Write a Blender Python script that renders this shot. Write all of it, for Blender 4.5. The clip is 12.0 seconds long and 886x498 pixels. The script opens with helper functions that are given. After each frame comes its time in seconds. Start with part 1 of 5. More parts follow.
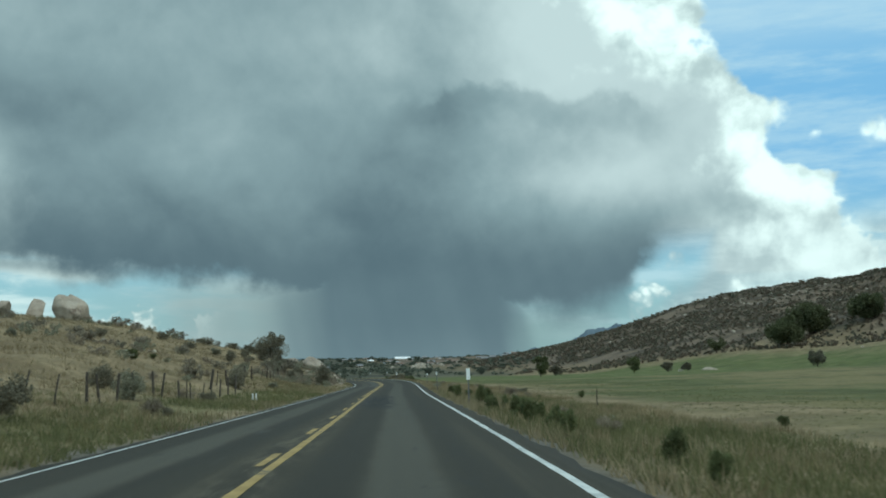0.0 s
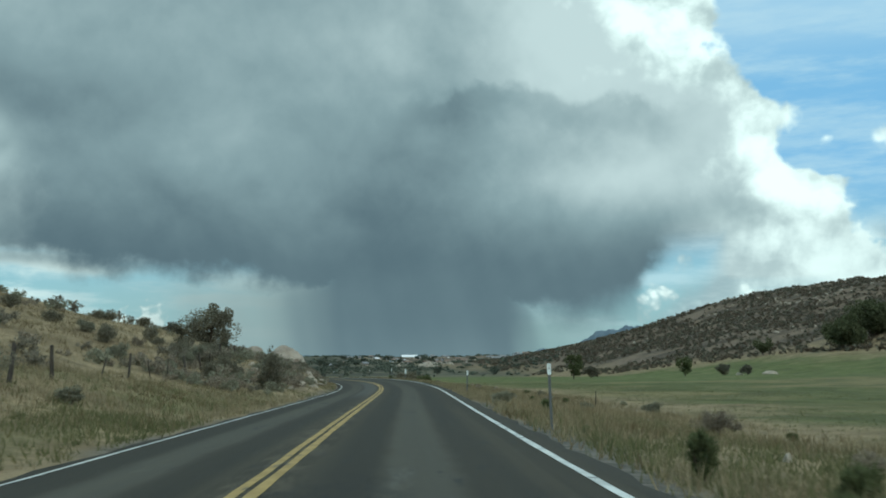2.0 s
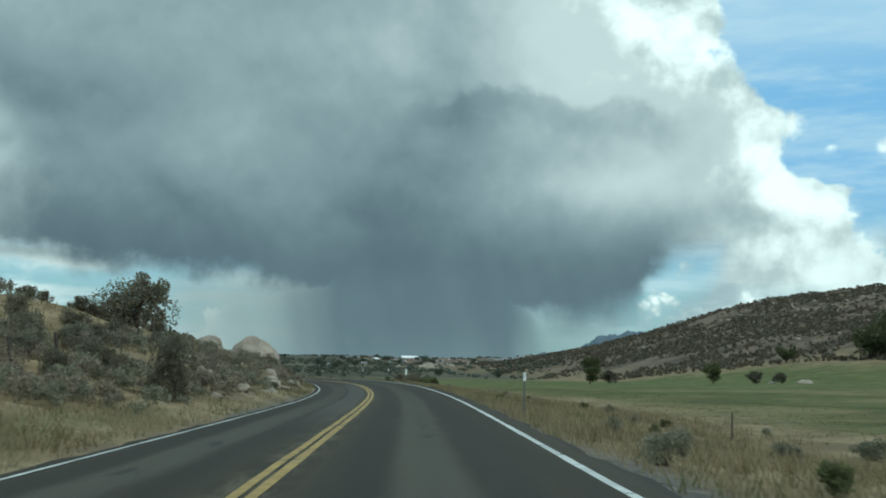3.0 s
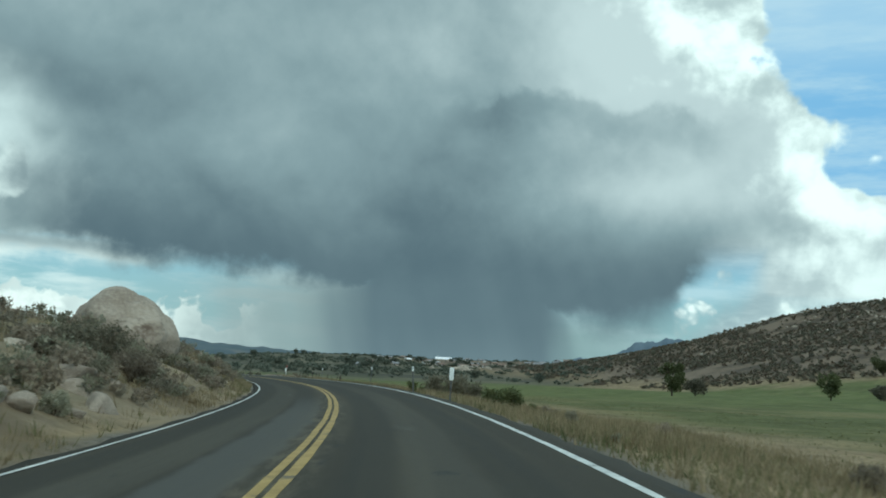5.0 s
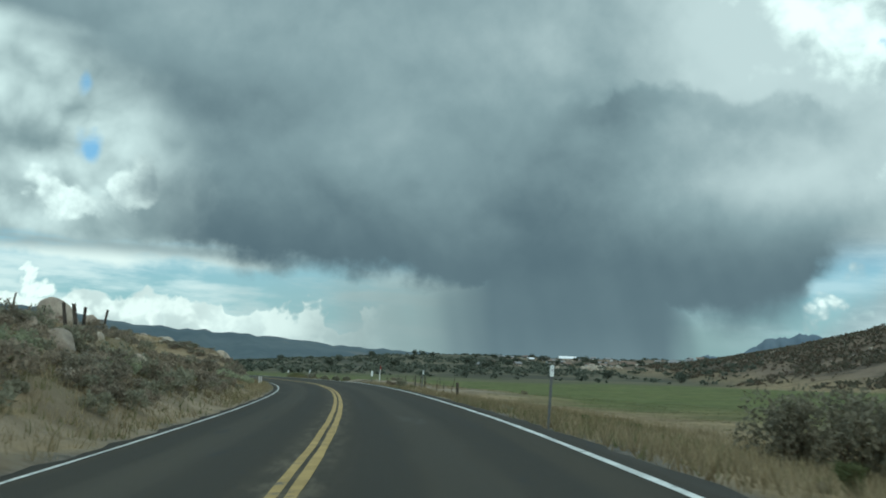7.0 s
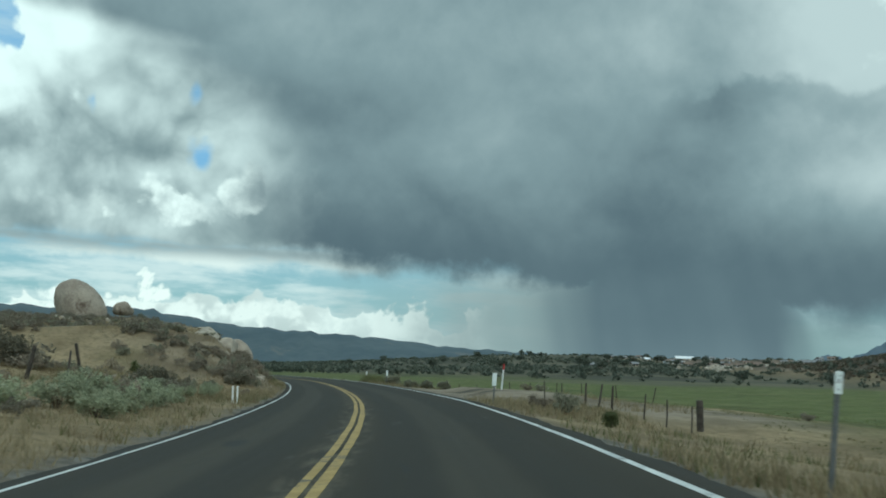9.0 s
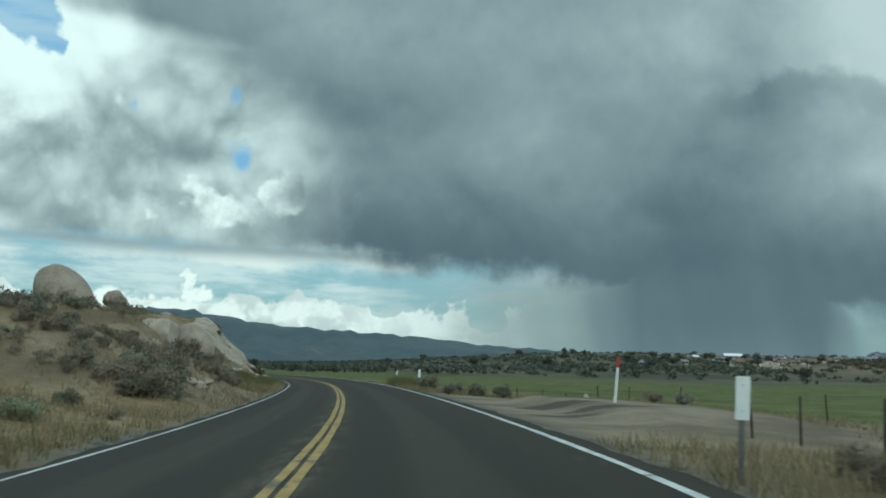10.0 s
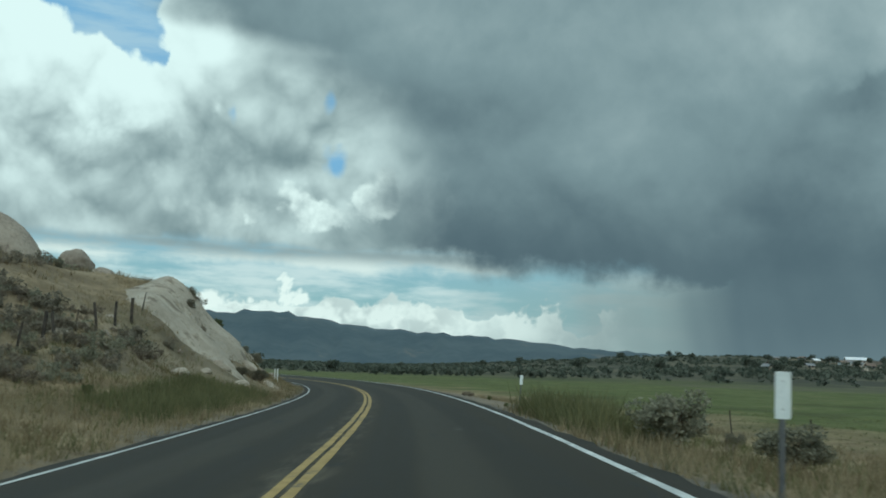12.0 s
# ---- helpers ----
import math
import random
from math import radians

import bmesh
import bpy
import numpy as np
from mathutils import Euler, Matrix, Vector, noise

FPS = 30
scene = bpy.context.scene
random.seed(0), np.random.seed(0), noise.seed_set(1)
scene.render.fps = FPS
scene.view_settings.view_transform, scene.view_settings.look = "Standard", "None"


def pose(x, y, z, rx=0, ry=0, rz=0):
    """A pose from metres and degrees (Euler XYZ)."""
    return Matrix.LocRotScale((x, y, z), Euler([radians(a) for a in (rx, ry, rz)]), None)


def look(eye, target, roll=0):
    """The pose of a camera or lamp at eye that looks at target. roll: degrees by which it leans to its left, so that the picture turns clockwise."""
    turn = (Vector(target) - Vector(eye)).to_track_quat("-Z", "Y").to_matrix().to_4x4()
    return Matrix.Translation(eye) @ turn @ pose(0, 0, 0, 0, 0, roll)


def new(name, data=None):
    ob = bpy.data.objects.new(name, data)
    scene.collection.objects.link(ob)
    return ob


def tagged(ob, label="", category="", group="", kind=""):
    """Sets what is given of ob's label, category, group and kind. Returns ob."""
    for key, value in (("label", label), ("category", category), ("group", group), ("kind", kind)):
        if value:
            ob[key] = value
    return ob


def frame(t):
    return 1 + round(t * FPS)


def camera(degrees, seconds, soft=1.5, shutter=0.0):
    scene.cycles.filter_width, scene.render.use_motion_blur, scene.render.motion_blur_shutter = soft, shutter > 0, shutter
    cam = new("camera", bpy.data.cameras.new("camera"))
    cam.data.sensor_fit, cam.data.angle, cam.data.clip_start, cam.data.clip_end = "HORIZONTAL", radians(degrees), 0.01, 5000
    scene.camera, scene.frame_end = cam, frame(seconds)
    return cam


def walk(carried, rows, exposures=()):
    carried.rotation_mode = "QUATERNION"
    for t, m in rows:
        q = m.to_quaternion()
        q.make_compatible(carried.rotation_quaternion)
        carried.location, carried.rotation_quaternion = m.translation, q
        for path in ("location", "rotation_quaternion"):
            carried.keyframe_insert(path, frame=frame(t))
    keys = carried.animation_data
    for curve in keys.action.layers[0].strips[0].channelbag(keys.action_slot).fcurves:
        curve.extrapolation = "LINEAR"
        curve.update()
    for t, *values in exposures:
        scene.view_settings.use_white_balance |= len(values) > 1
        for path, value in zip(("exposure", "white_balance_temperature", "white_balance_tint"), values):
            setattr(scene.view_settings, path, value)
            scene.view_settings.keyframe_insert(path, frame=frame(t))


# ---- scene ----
cam = camera(48.26, 12.0, soft=1.85, shutter=0.12)
# seconds, place, heading, pitch and roll of the dashboard camera
PATH = [
    (0.0, 1.778, 3.001, 1.144, -2.471, 7.312, 0.702),
    (0.5, 1.699, 15.113, 1.156, -2.198, 7.295, 0.420),
    (1.0, 1.580, 27.251, 1.169, -2.094, 7.227, 0.203),
    (1.5, 1.431, 39.412, 1.180, -2.031, 7.169, -0.227),
    (2.0, 1.270, 51.595, 1.191, -1.983, 7.286, -0.286),
    (2.5, 1.176, 63.801, 1.202, -1.965, 7.344, -0.791),
    (3.0, 1.128, 76.032, 1.251, -1.858, 7.390, -1.451),
    (3.5, 1.122, 88.291, 1.305, -1.332, 7.403, -1.867),
    (4.0, 1.123, 100.583, 1.359, -0.806, 7.416, -2.284),
    (4.5, 0.948, 112.897, 1.408, -0.280, 7.428, -2.700),
    (5.0, 0.605, 125.218, 1.455, 0.246, 7.441, -3.116),
    (5.5, -0.018, 137.536, 1.524, 1.515, 7.217, -2.948),
    (6.0, -1.016, 149.832, 1.607, 3.119, 7.019, -2.855),
    (6.5, -2.311, 162.095, 1.683, 5.095, 7.060, -2.526),
    (7.0, -4.021, 174.307, 1.733, 7.064, 7.139, -2.492),
    (7.5, -6.125, 186.453, 1.755, 9.104, 7.280, -2.749),
    (8.0, -8.547, 198.530, 1.747, 10.429, 7.169, -2.624),
    (8.5, -11.128, 210.592, 1.718, 11.754, 7.058, -2.499),
    (9.0, -13.906, 222.655, 1.688, 13.079, 6.947, -2.375),
    (9.5, -16.926, 234.716, 1.658, 14.405, 6.836, -2.249),
    (10.0, -20.299, 246.737, 1.629, 15.361, 6.797, -2.121),
    (10.5, -24.066, 258.692, 1.595, 16.699, 6.899, -1.967),
    (11.0, -28.177, 270.571, 1.508, 18.283, 6.855, -2.065),
    (11.5, -32.531, 282.400, 1.420, 19.643, 6.834, -2.263),
    (12.0, -37.062, 294.206, 1.332, 20.773, 6.766, -2.412),
]


def aim(x, y, z, yaw, pitch, roll):
    a, b = radians(yaw), radians(pitch)
    way = Vector((-math.sin(a) * math.cos(b), math.cos(a) * math.cos(b), math.sin(b)))
    return look(Vector((x, y, z)), Vector((x, y, z)) + way, -roll)


walk(cam, [(t, aim(*row)) for t, *row in PATH], [(0.0, 0.15, 6180, 3), (6.0, 0.15, 6180, 3), (9.0, 0.05, 6180, 3), (12.0, -0.08, 6180, 3)])

# ---------------------------------------------------------------- node helpers
class Nodes:
    """Short hand for building shader trees."""

    def __init__(self, tree):
        self.tree = tree
        tree.nodes.clear()

    def add(self, kind):
        return self.tree.nodes.new(kind)

    def put(self, node, slot, value):
        if isinstance(value, bpy.types.NodeSocket):
            self.tree.links.new(value, node.inputs[slot])
        else:
            node.inputs[slot].default_value = value

    def m(self, op, a, b=0.0, c=0.0):
        node = self.add("ShaderNodeMath")
        node.operation = op
        for i, value in enumerate((a, b, c)):
            self.put(node, i, value)
        return node.outputs[0]

    def ramp(self, value, lo, hi, a=0.0, b=1.0):
        node = self.add("ShaderNodeMapRange")
        node.interpolation_type = "SMOOTHSTEP"
        for i, v in enumerate((value, lo, hi, a, b)):
            self.put(node, i, v)
        return node.outputs[0]

    def mix(self, fac, a, b):
        node = self.add("ShaderNodeMix")
        node.data_type = "RGBA"
        self.put(node, 0, fac)
        self.put(node, 6, a)
        self.put(node, 7, b)
        return node.outputs[2]

    def noise(self, vec, scale, detail=4.0, rough=0.55, warp=0.0):
        node = self.add("ShaderNodeTexNoise")
        if vec is not None:
            self.put(node, "Vector", vec)
        self.put(node, "Scale", scale)
        self.put(node, "Detail", detail)
        self.put(node, "Roughness", rough)
        self.put(node, "Distortion", warp)
        return node.outputs[0]

    def vec(self, x, y, z):
        node = self.add("ShaderNodeCombineXYZ")
        for i, value in enumerate((x, y, z)):
            self.put(node, i, value)
        return node.outputs[0]

    def table(self, value, lo, hi, stops):
        """A curve through stops (place, height) over lo..hi."""
        heights = [h for _, h in stops]
        least, most = min(heights), max(heights)
        unit = self.add("ShaderNodeMapRange")
        for i, v in enumerate((value, lo, hi, 0.0, 1.0)):
            self.put(unit, i, v)
        node = self.add("ShaderNodeValToRGB")
        node.color_ramp.interpolation = "EASE"
        band = node.color_ramp.elements
        for i, (place, h) in enumerate(stops):
            at = (place - lo) / (hi - lo)
            stop = band[i] if i < 2 else band.new(at)
            stop.position = at
        for stop, (_, h) in zip(sorted(band, key=lambda s: s.position), sorted(stops)):
            g = (h - least) / (most - least)
            stop.color = (g, g, g, 1)
        self.tree.links.new(unit.outputs[0], node.inputs[0])
        return self.m("MULTIPLY_ADD", node.outputs[0], most - least, least)


# ---------------------------------------------------------------- world and sun
SUN_AZIMUTH, SUN_HEIGHT = 150.0, 48.0  # degrees, clockwise from the road's first heading

world = bpy.data.worlds.new("storm_sky")
scene.world = world
world.use_nodes = True
w = Nodes(world.node_tree)
sky = w.add("ShaderNodeTexSky")
sky.sky_type, sky.sun_disc = "NISHITA", False
sky.sun_elevation, sky.sun_rotation = radians(SUN_HEIGHT), radians(SUN_AZIMUTH)
direction = w.add("ShaderNodeTexCoord").outputs["Generated"]
axes = w.add("ShaderNodeSeparateXYZ")
w.put(axes, 0, direction)
dx, dy, dz = axes.outputs
DEG = 180 / math.pi
azim = w.m("MULTIPLY", w.m("ARCTAN2", dx, dy), DEG)  # clockwise from north
elev = w.m("MULTIPLY", w.m("ARCSINE", dz), DEG)

# slow and quick billows; the heaps are rounded cells, warped
def shifted(amount):
    node = w.add("ShaderNodeVectorMath")
    node.operation = "ADD"
    w.put(node, 0, direction)
    w.put(node, 1, (0.0, 0.0, amount))
    return node.outputs[0]


def warped(vec, scale, amount):
    tex = w.add("ShaderNodeTexNoise")
    w.put(tex, "Vector", vec)
    w.put(tex, "Scale", scale)
    w.put(tex, "Detail", 4.0)
    mad = w.add("ShaderNodeVectorMath")
    mad.operation = "MULTIPLY_ADD"
    w.put(mad, 0, tex.outputs["Color"])
    w.put(mad, 1, (amount, amount, amount))
    w.put(mad, 2, vec)
    return mad.outputs[0]


def heap(vec, scale=17.0, detail=3.0, rough_=0.5):
    cell = w.add("ShaderNodeTexVoronoi")
    cell.voronoi_dimensions, cell.feature = "3D", "F1"
    w.put(cell, "Vector", warped(vec, 9.0, 0.06))
    w.put(cell, "Scale", scale)
    w.put(cell, "Detail", detail)
    w.put(cell, "Roughness", rough_)
    w.put(cell, "Lacunarity", 2.1)
    return w.m("SUBTRACT", 0.95, w.m("MULTIPLY", cell.outputs["Distance"], 1.15))


def shade(r, g, b):
    return (r, g, b, 1)


def line(value, factor, offset):
    return w.m("MULTIPLY_ADD", value, factor, offset)


def times(*values):
    out = values[0]
    for v in values[1:]:
        out = w.m("MULTIPLY", out, v)
    return out


def most(*values):
    out = values[0]
    for v in values[1:]:
        out = w.m("MAXIMUM", out, v)
    return out


big = w.noise(warped(direction, 3.0, 0.2), 5.0, 5.0, 0.55)
mid = w.noise(direction, 13.0, 6.0, 0.6)
fine = w.noise(direction, 34.0, 6.0, 0.62)
flat = w.noise(w.vec(w.m("MULTIPLY", dx, 0.4), w.m("MULTIPLY", dy, 0.4), w.m("MULTIPLY", dz, 2.0)), 15.0, 6.0, 0.6)
heap_here, heap_over = heap(direction), heap(shifted(0.014))
lump_here, lump_over = heap(direction, 9.0, 2.0, 0.4), heap(shifted(0.024), 9.0, 2.0, 0.4)
soft = line(big, 9.0, line(mid, 5.0, line(fine, 2.0, -8.0)))  # degrees of soft unevenness
knob = line(heap_here, 5.0, line(mid, 4.0, line(fine, 2.4, -4.6)))  # degrees of knobbly unevenness


def blob(a, e, ra, re, edge=0.3, rough_=0.25, by=None):
    """A patch of cloud about azimuth a and elevation e, with an uneven rim."""
    p = w.m("DIVIDE", w.m("SUBTRACT", azim, a), ra)
    q = w.m("DIVIDE", w.m("SUBTRACT", elev, e), re)
    r = w.m("SQRT", w.m("MULTIPLY_ADD", p, p, w.m("MULTIPLY", q, q)))
    r = line(knob if by is None else by, -rough_, r)
    return w.ramp(r, 1.0 + edge, 1.0 - edge)


low = w.ramp(elev, 12.0, 3.0)
clear = w.mix(low, shade(0.21, 0.47, 0.72), shade(0.27, 0.49, 0.52))
clear = w.mix(times(w.ramp(flat, 0.40, 0.66), 0.55), clear, shade(0.58, 0.76, 0.80))
clear = w.mix(times(w.ramp(elev, 16.0, 20.0), w.ramp(azim, 0.0, 10.0), 0.55), clear, shade(0.50, 0.70, 0.80))
nishita = w.add("ShaderNodeVectorMath")
nishita.operation = "SCALE"
w.put(nishita, 0, sky.outputs[0])
w.put(nishita, 3, 0.10)
clear = w.mix(0.12, clear, nishita.outputs[0])

# fair-weather cumulus: lit from above, grey below
billow = w.noise(warped(direction, 8.0, 0.05), 11.0, 6.0, 0.52)
billow_over = w.noise(warped(shifted(0.02), 8.0, 0.05), 11.0, 6.0, 0.52)
relief = w.m("MULTIPLY", w.m("SUBTRACT", billow, billow_over), 2.6)
lit = line(relief, 1.5, line(w.m("SUBTRACT", mid, 0.5), 0.7, line(w.m("SUBTRACT", big, 0.5), 1.0, 0.72)))
bright = w.mix(w.ramp(lit, 0.15, 1.12), shade(0.44, 0.55, 0.55), shade(0.90, 1.06, 1.01))

# east: a bright anvil edge against blue
edge = w.table(elev, 0, 24, [(0, 27), (5, 26.5), (8.5, 24.3), (10.5, 23.5), (12.2, 20.3), (14.5, 21.6), (16, 19.2), (18, 17.3), (21, 16.8), (24, 16.5)])
east = w.ramp(w.m("SUBTRACT", line(knob, 0.32, azim), edge), 0.35, -0.35)
east = most(east, blob(26.3, 12.6, 1.6, 0.8, 0.5, 0.3), blob(23.6, 12.9, 0.8, 0.5, 0.5, 0.3))
under = w.table(azim, 0, 30, [(0, -3), (6, -2), (11, -1.0), (13, 1.5), (16, 4.2), (19, 7.5), (30, 8.5)])  # thin low cloud under the anvil
low_east = times(w.ramp(w.m("SUBTRACT", line(soft, 0.4, elev), under), 1.5, -1.5), w.ramp(flat, 0.2, 0.42))
tufts = most(blob(13.8, 3.2, 2.0, 1.5, 0.3, 0.35), blob(17.8, 4.2, 3.2, 1.1, 0.25, 0.40), times(blob(15.6, 6.6, 1.4, 0.9, 0.6, 0.35), 0.8), blob(22.5, 5.0, 3.0, 1.0, 0.4, 0.45))
hole = times(w.ramp(elev, 8.5, 6.0), w.ramp(azim, 24.0, 20.0))
east = most(times(east, line(hole, -1.0, 1.0)), times(low_east, 0.85), tufts, times(w.ramp(azim, 16.6, 18.4), w.ramp(elev, 4.6, 5.6), w.ramp(elev, 10.5, 8.5), w.ramp(line(knob, 0.32, azim), 24.6, 23.4), w.ramp(flat, 0.2, 0.45)))

# west: a heaped bank over a flat grey base, blue gaps, bright heaps along the skyline
brow = w.table(azim, -50, -20, [(-50, 21.4), (-45.1, 20.0), (-42.2, 19.1), (-39.1, 17.9), (-37.4, 17.4), (-35, 30), (-20, 30)])
gap_high = times(w.ramp(w.m("SUBTRACT", line(knob, -0.28, elev), brow), -0.9, -0.4), w.ramp(line(knob, 0.5, line(soft, 0.3, azim)), -37.4, -38.4))
gaps = most(gap_high, blob(-27.2, 11.3, 1.0, 1.2, 0.3, 0.16), blob(-27.7, 14.9, 0.4, 0.8, 0.5, 0.2), blob(-33.3, 13.9, 0.5, 1.0, 0.5, 0.2))
bank = times(w.ramp(line(soft, 0.22, line(mid, 1.2, elev)), 6.3, 7.4), w.m("SUBTRACT", 1.0, gaps))
puffs = most(blob(-25.4, 9.5, 2.5, 2.1, 0.22, 0.26), times(blob(-28.6, 8.4, 3.8, 1.6, 0.35, 0.34), 0.95), times(blob(-33.5, 8.4, 3.5, 0.9, 0.7, 0.34), 0.5), times(blob(-37.4, 9.9, 1.0, 0.9, 0.5, 0.34), 0.8))
heaps = most(blob(-29.6, 3.0, 3.0, 3.8, 0.2, 0.40), blob(-33.5, 3.0, 2.6, 1.6, 0.3, 0.35), blob(-31.2, 2.2, 3.6, 2.2, 0.16, 0.26), blob(-26.8, 2.2, 3.0, 2.5, 0.16, 0.24), blob(-23.0, 2.3, 1.4, 1.5, 0.16, 0.22), blob(-20.0, 1.6, 3.0, 1.2, 0.2, 0.25))
specks = times(w.ramp(line(knob, 0.40, elev), 2.5, 2.1), w.ramp(azim, -8.0, -12.0), 0.95)
shelf = times(w.ramp(line(soft, 0.30, elev), 4.8, 5.6), w.ramp(elev, 7.0, 6.2), w.ramp(line(soft, 0.9, azim), -13.0, -19.0), w.ramp(flat, 0.25, 0.50))
thin = times(w.ramp(flat, 0.42, 0.62), w.ramp(elev, 1.0, 3.0), w.ramp(elev, 6.5, 5.0), 0.6)
west = most(bank, puffs, heaps, specks, shelf, thin)
scatter = w.ramp(line(w.m("SUBTRACT", mid, 0.5), 0.5, big), 0.44, 0.54)
behind = w.ramp(w.m("ABSOLUTE", azim), 47.0, 62.0)
cover = w.mix(behind, w.mix(w.ramp(azim, 0.0, 4.0), west, east), scatter)
# the bank is white where the sun reaches it, grey at its base and beside the storm
crown = times(w.ramp(line(soft, 0.30, line(knob, 0.25, elev)), 8.6, 17.0), w.ramp(line(knob, 0.5, line(soft, 0.4, azim)), -32.0, -39.5))
spire = most(blob(-34.2, 14.0, 0.9, 1.8, 0.4, 0.25), blob(-37.6, 10.6, 1.2, 0.9, 0.5, 0.3), times(blob(-40.5, 12.4, 3.5, 1.2, 0.6, 0.3), 0.6))
crease = line(w.m("SUBTRACT", heap_here, heap_over), 1.1, line(w.m("ADD", heap_here, 0.03), 0.75, line(w.m("SUBTRACT", fine, 0.5), 0.35, 0.0)))
lump = line(w.m("SUBTRACT", lump_here, lump_over), 1.5, line(w.m("SUBTRACT", lump_here, 0.2), 0.35, 0.0))
sunny = line(crease, 0.20, line(lump, 0.55, line(w.m("SUBTRACT", big, 0.5), 0.60, line(w.m("SUBTRACT", mid, 0.5), 0.25, line(crown, 0.72, line(spire, 0.40, 0.27))))))
sunny = w.m("SUBTRACT", sunny, times(w.ramp(line(soft, 0.3, elev), 9.6, 7.4), 0.16))
bank_tone = w.mix(w.ramp(sunny, -0.55, 1.08), shade(0.19, 0.27, 0.285), shade(0.82, 0.99, 0.96))
cumulus = w.mix(times(w.ramp(azim, -18.0, -22.0), w.m("SUBTRACT", 1.0, most(heaps, puffs))), bright, bank_tone)
pale = w.mix(w.ramp(line(soft, -0.05, elev), 6.3, 5.3), shade(0.30, 0.39, 0.40), w.mix(w.ramp(azim, -14.0, -23.0), shade(0.42, 0.52, 0.50), shade(0.74, 0.86, 0.82)))
bandy = times(w.ramp(elev, 6.8, 6.0), w.m("SUBTRACT", 1.0, most(heaps, puffs, times(specks, 0.7))), w.ramp(azim, 6.0, 0.0))
cumulus = w.mix(bandy, cumulus, pale)
cumulus = w.mix(times(most(heaps, times(specks, w.ramp(azim, -11.0, -20.0, 0.15, 1.0))), w.ramp(line(crease, 1.0, lit), 0.0, 0.7, 0.35, 0.95)), cumulus, shade(0.86, 0.98, 0.92))
shaded = times(w.ramp(line(soft, 0.4, elev), 10.5, 7.5), w.ramp(azim, 9.0, 13.0), w.ramp(azim, 21.0, 16.5, 0.35, 1.0), w.m("SUBTRACT", 1.0, times(tufts, 0.9)), 0.8)
cumulus = w.mix(shaded, cumulus, w.mix(w.ramp(flat, 0.35, 0.6), shade(0.27, 0.36, 0.39), shade(0.45, 0.55, 0.56)))
scene_sky = w.mix(cover, clear, cumulus)

# the rain cloud: a dark base, a shaft of rain under it
streak = w.noise(w.vec(line(azim, 0.42, line(elev, 0.10, 0.0)), w.m("MULTIPLY", elev, 0.05), 0.0), 1.0, 1.5)
base = w.table(line(soft, 0.15, line(knob, 0.30, line(azim, 1.0, 0.4))), -60, 60, [(-60, 8), (-30, 7.0), (-24.5, 6.5), (-20.8, 6.0), (-15.5, 5.3), (-10.4, 4.9), (-6.0, 4.5), (-3.0, 4.1), (5.0, 3.7), (8.0, 3.3), (11.0, 3.3), (12.4, 3.6), (13.2, 4.6), (13.9, 6.6), (14.9, 7.7), (17.0, 8.2), (20.0, 8.8), (25, 9.5), (60, 12)])
under_base = w.ramp(w.m("SUBTRACT", line(soft, 0.20, line(knob, 0.10, line(mid, 1.2, line(elev, 1.0, -0.6)))), base), w.ramp(azim, 5.0, 11.0, -0.8, -1.7), w.ramp(azim, 5.0, 11.0, 0.8, 1.5))
shaft = times(w.ramp(line(streak, 3.0, line(soft, 0.12, azim)), -7.2, -2.2), w.ramp(line(streak, 2.0, line(soft, 0.10, azim)), 9.4, 6.4))
s1 = most(under_base, shaft)
left_side = w.table(elev, 0, 30, [(0, -24.8), (10, -24.3), (12.7, -24.6), (15.5, -27), (17.3, -31), (19, -37), (22, -42), (30, -50)])
s2 = w.ramp(w.m("SUBTRACT", line(knob, 0.35, line(soft, 0.2, azim)), left_side), -4.0, 4.2)
right_side = w.table(elev, 0, 30, [(0, 16), (5, 16), (7.5, 17), (8.5, 19.6), (9.3, 19.4), (10.2, 17.0), (12, 17.2), (14, 17.0), (15.6, 15.6), (17.2, 12.6), (19.7, 10.8), (24, 8), (30, 4)])
s3 = w.ramp(w.m("SUBTRACT", line(knob, 0.75, line(soft, 0.30, azim)), right_side), 2.0, -2.0)
# thin curtains of rain beside the shaft veil the low sky
curtain = times(w.ramp(line(streak, 5.0, line(soft, 0.5, azim)), -18.0, -4.5), w.ramp(elev, 7.0, 4.0), w.ramp(azim, 3.0, 0.0))
fringe = times(w.ramp(line(streak, 4.0, azim), 19.0, 9.0), w.ramp(azim, 2.0, 5.0), w.ramp(elev, 5.0, 2.5))
scene_sky = w.mix(times(most(curtain, fringe), 0.9), scene_sky, w.mix(fringe, shade(0.26, 0.34, 0.34), shade(0.235, 0.345, 0.345)))
storm = times(s1, s2, s3)
level = w.table(elev, 0, 30, [(0, 0.16), (3.5, 0.08), (6, 0.08), (9, 0.19), (12, 0.31), (16, 0.41), (20, 0.50), (30, 0.60)])
lobe_top = w.table(azim, -10, 25, [(-10, 13), (-1, 15.2), (1, 15.7), (5, 15.9), (11, 15.4), (16, 14.6), (25, 13)])
over = w.m("SUBTRACT", line(knob, 0.22, line(soft, 0.15, elev)), lobe_top)
lobe = times(w.ramp(over, 0.5, -0.5), w.ramp(over, -3.4, -0.9), w.ramp(line(soft, 0.3, line(over, -0.9, azim)), -1.5, 3.0), w.ramp(azim, 18.0, 14.0))
lower = times(w.ramp(line(soft, 0.3, azim), 2.5, 8.0), w.ramp(line(knob, 0.3, elev), 9.2, 7.2))
level = line(lobe, -0.22, line(lower, -0.03, level))
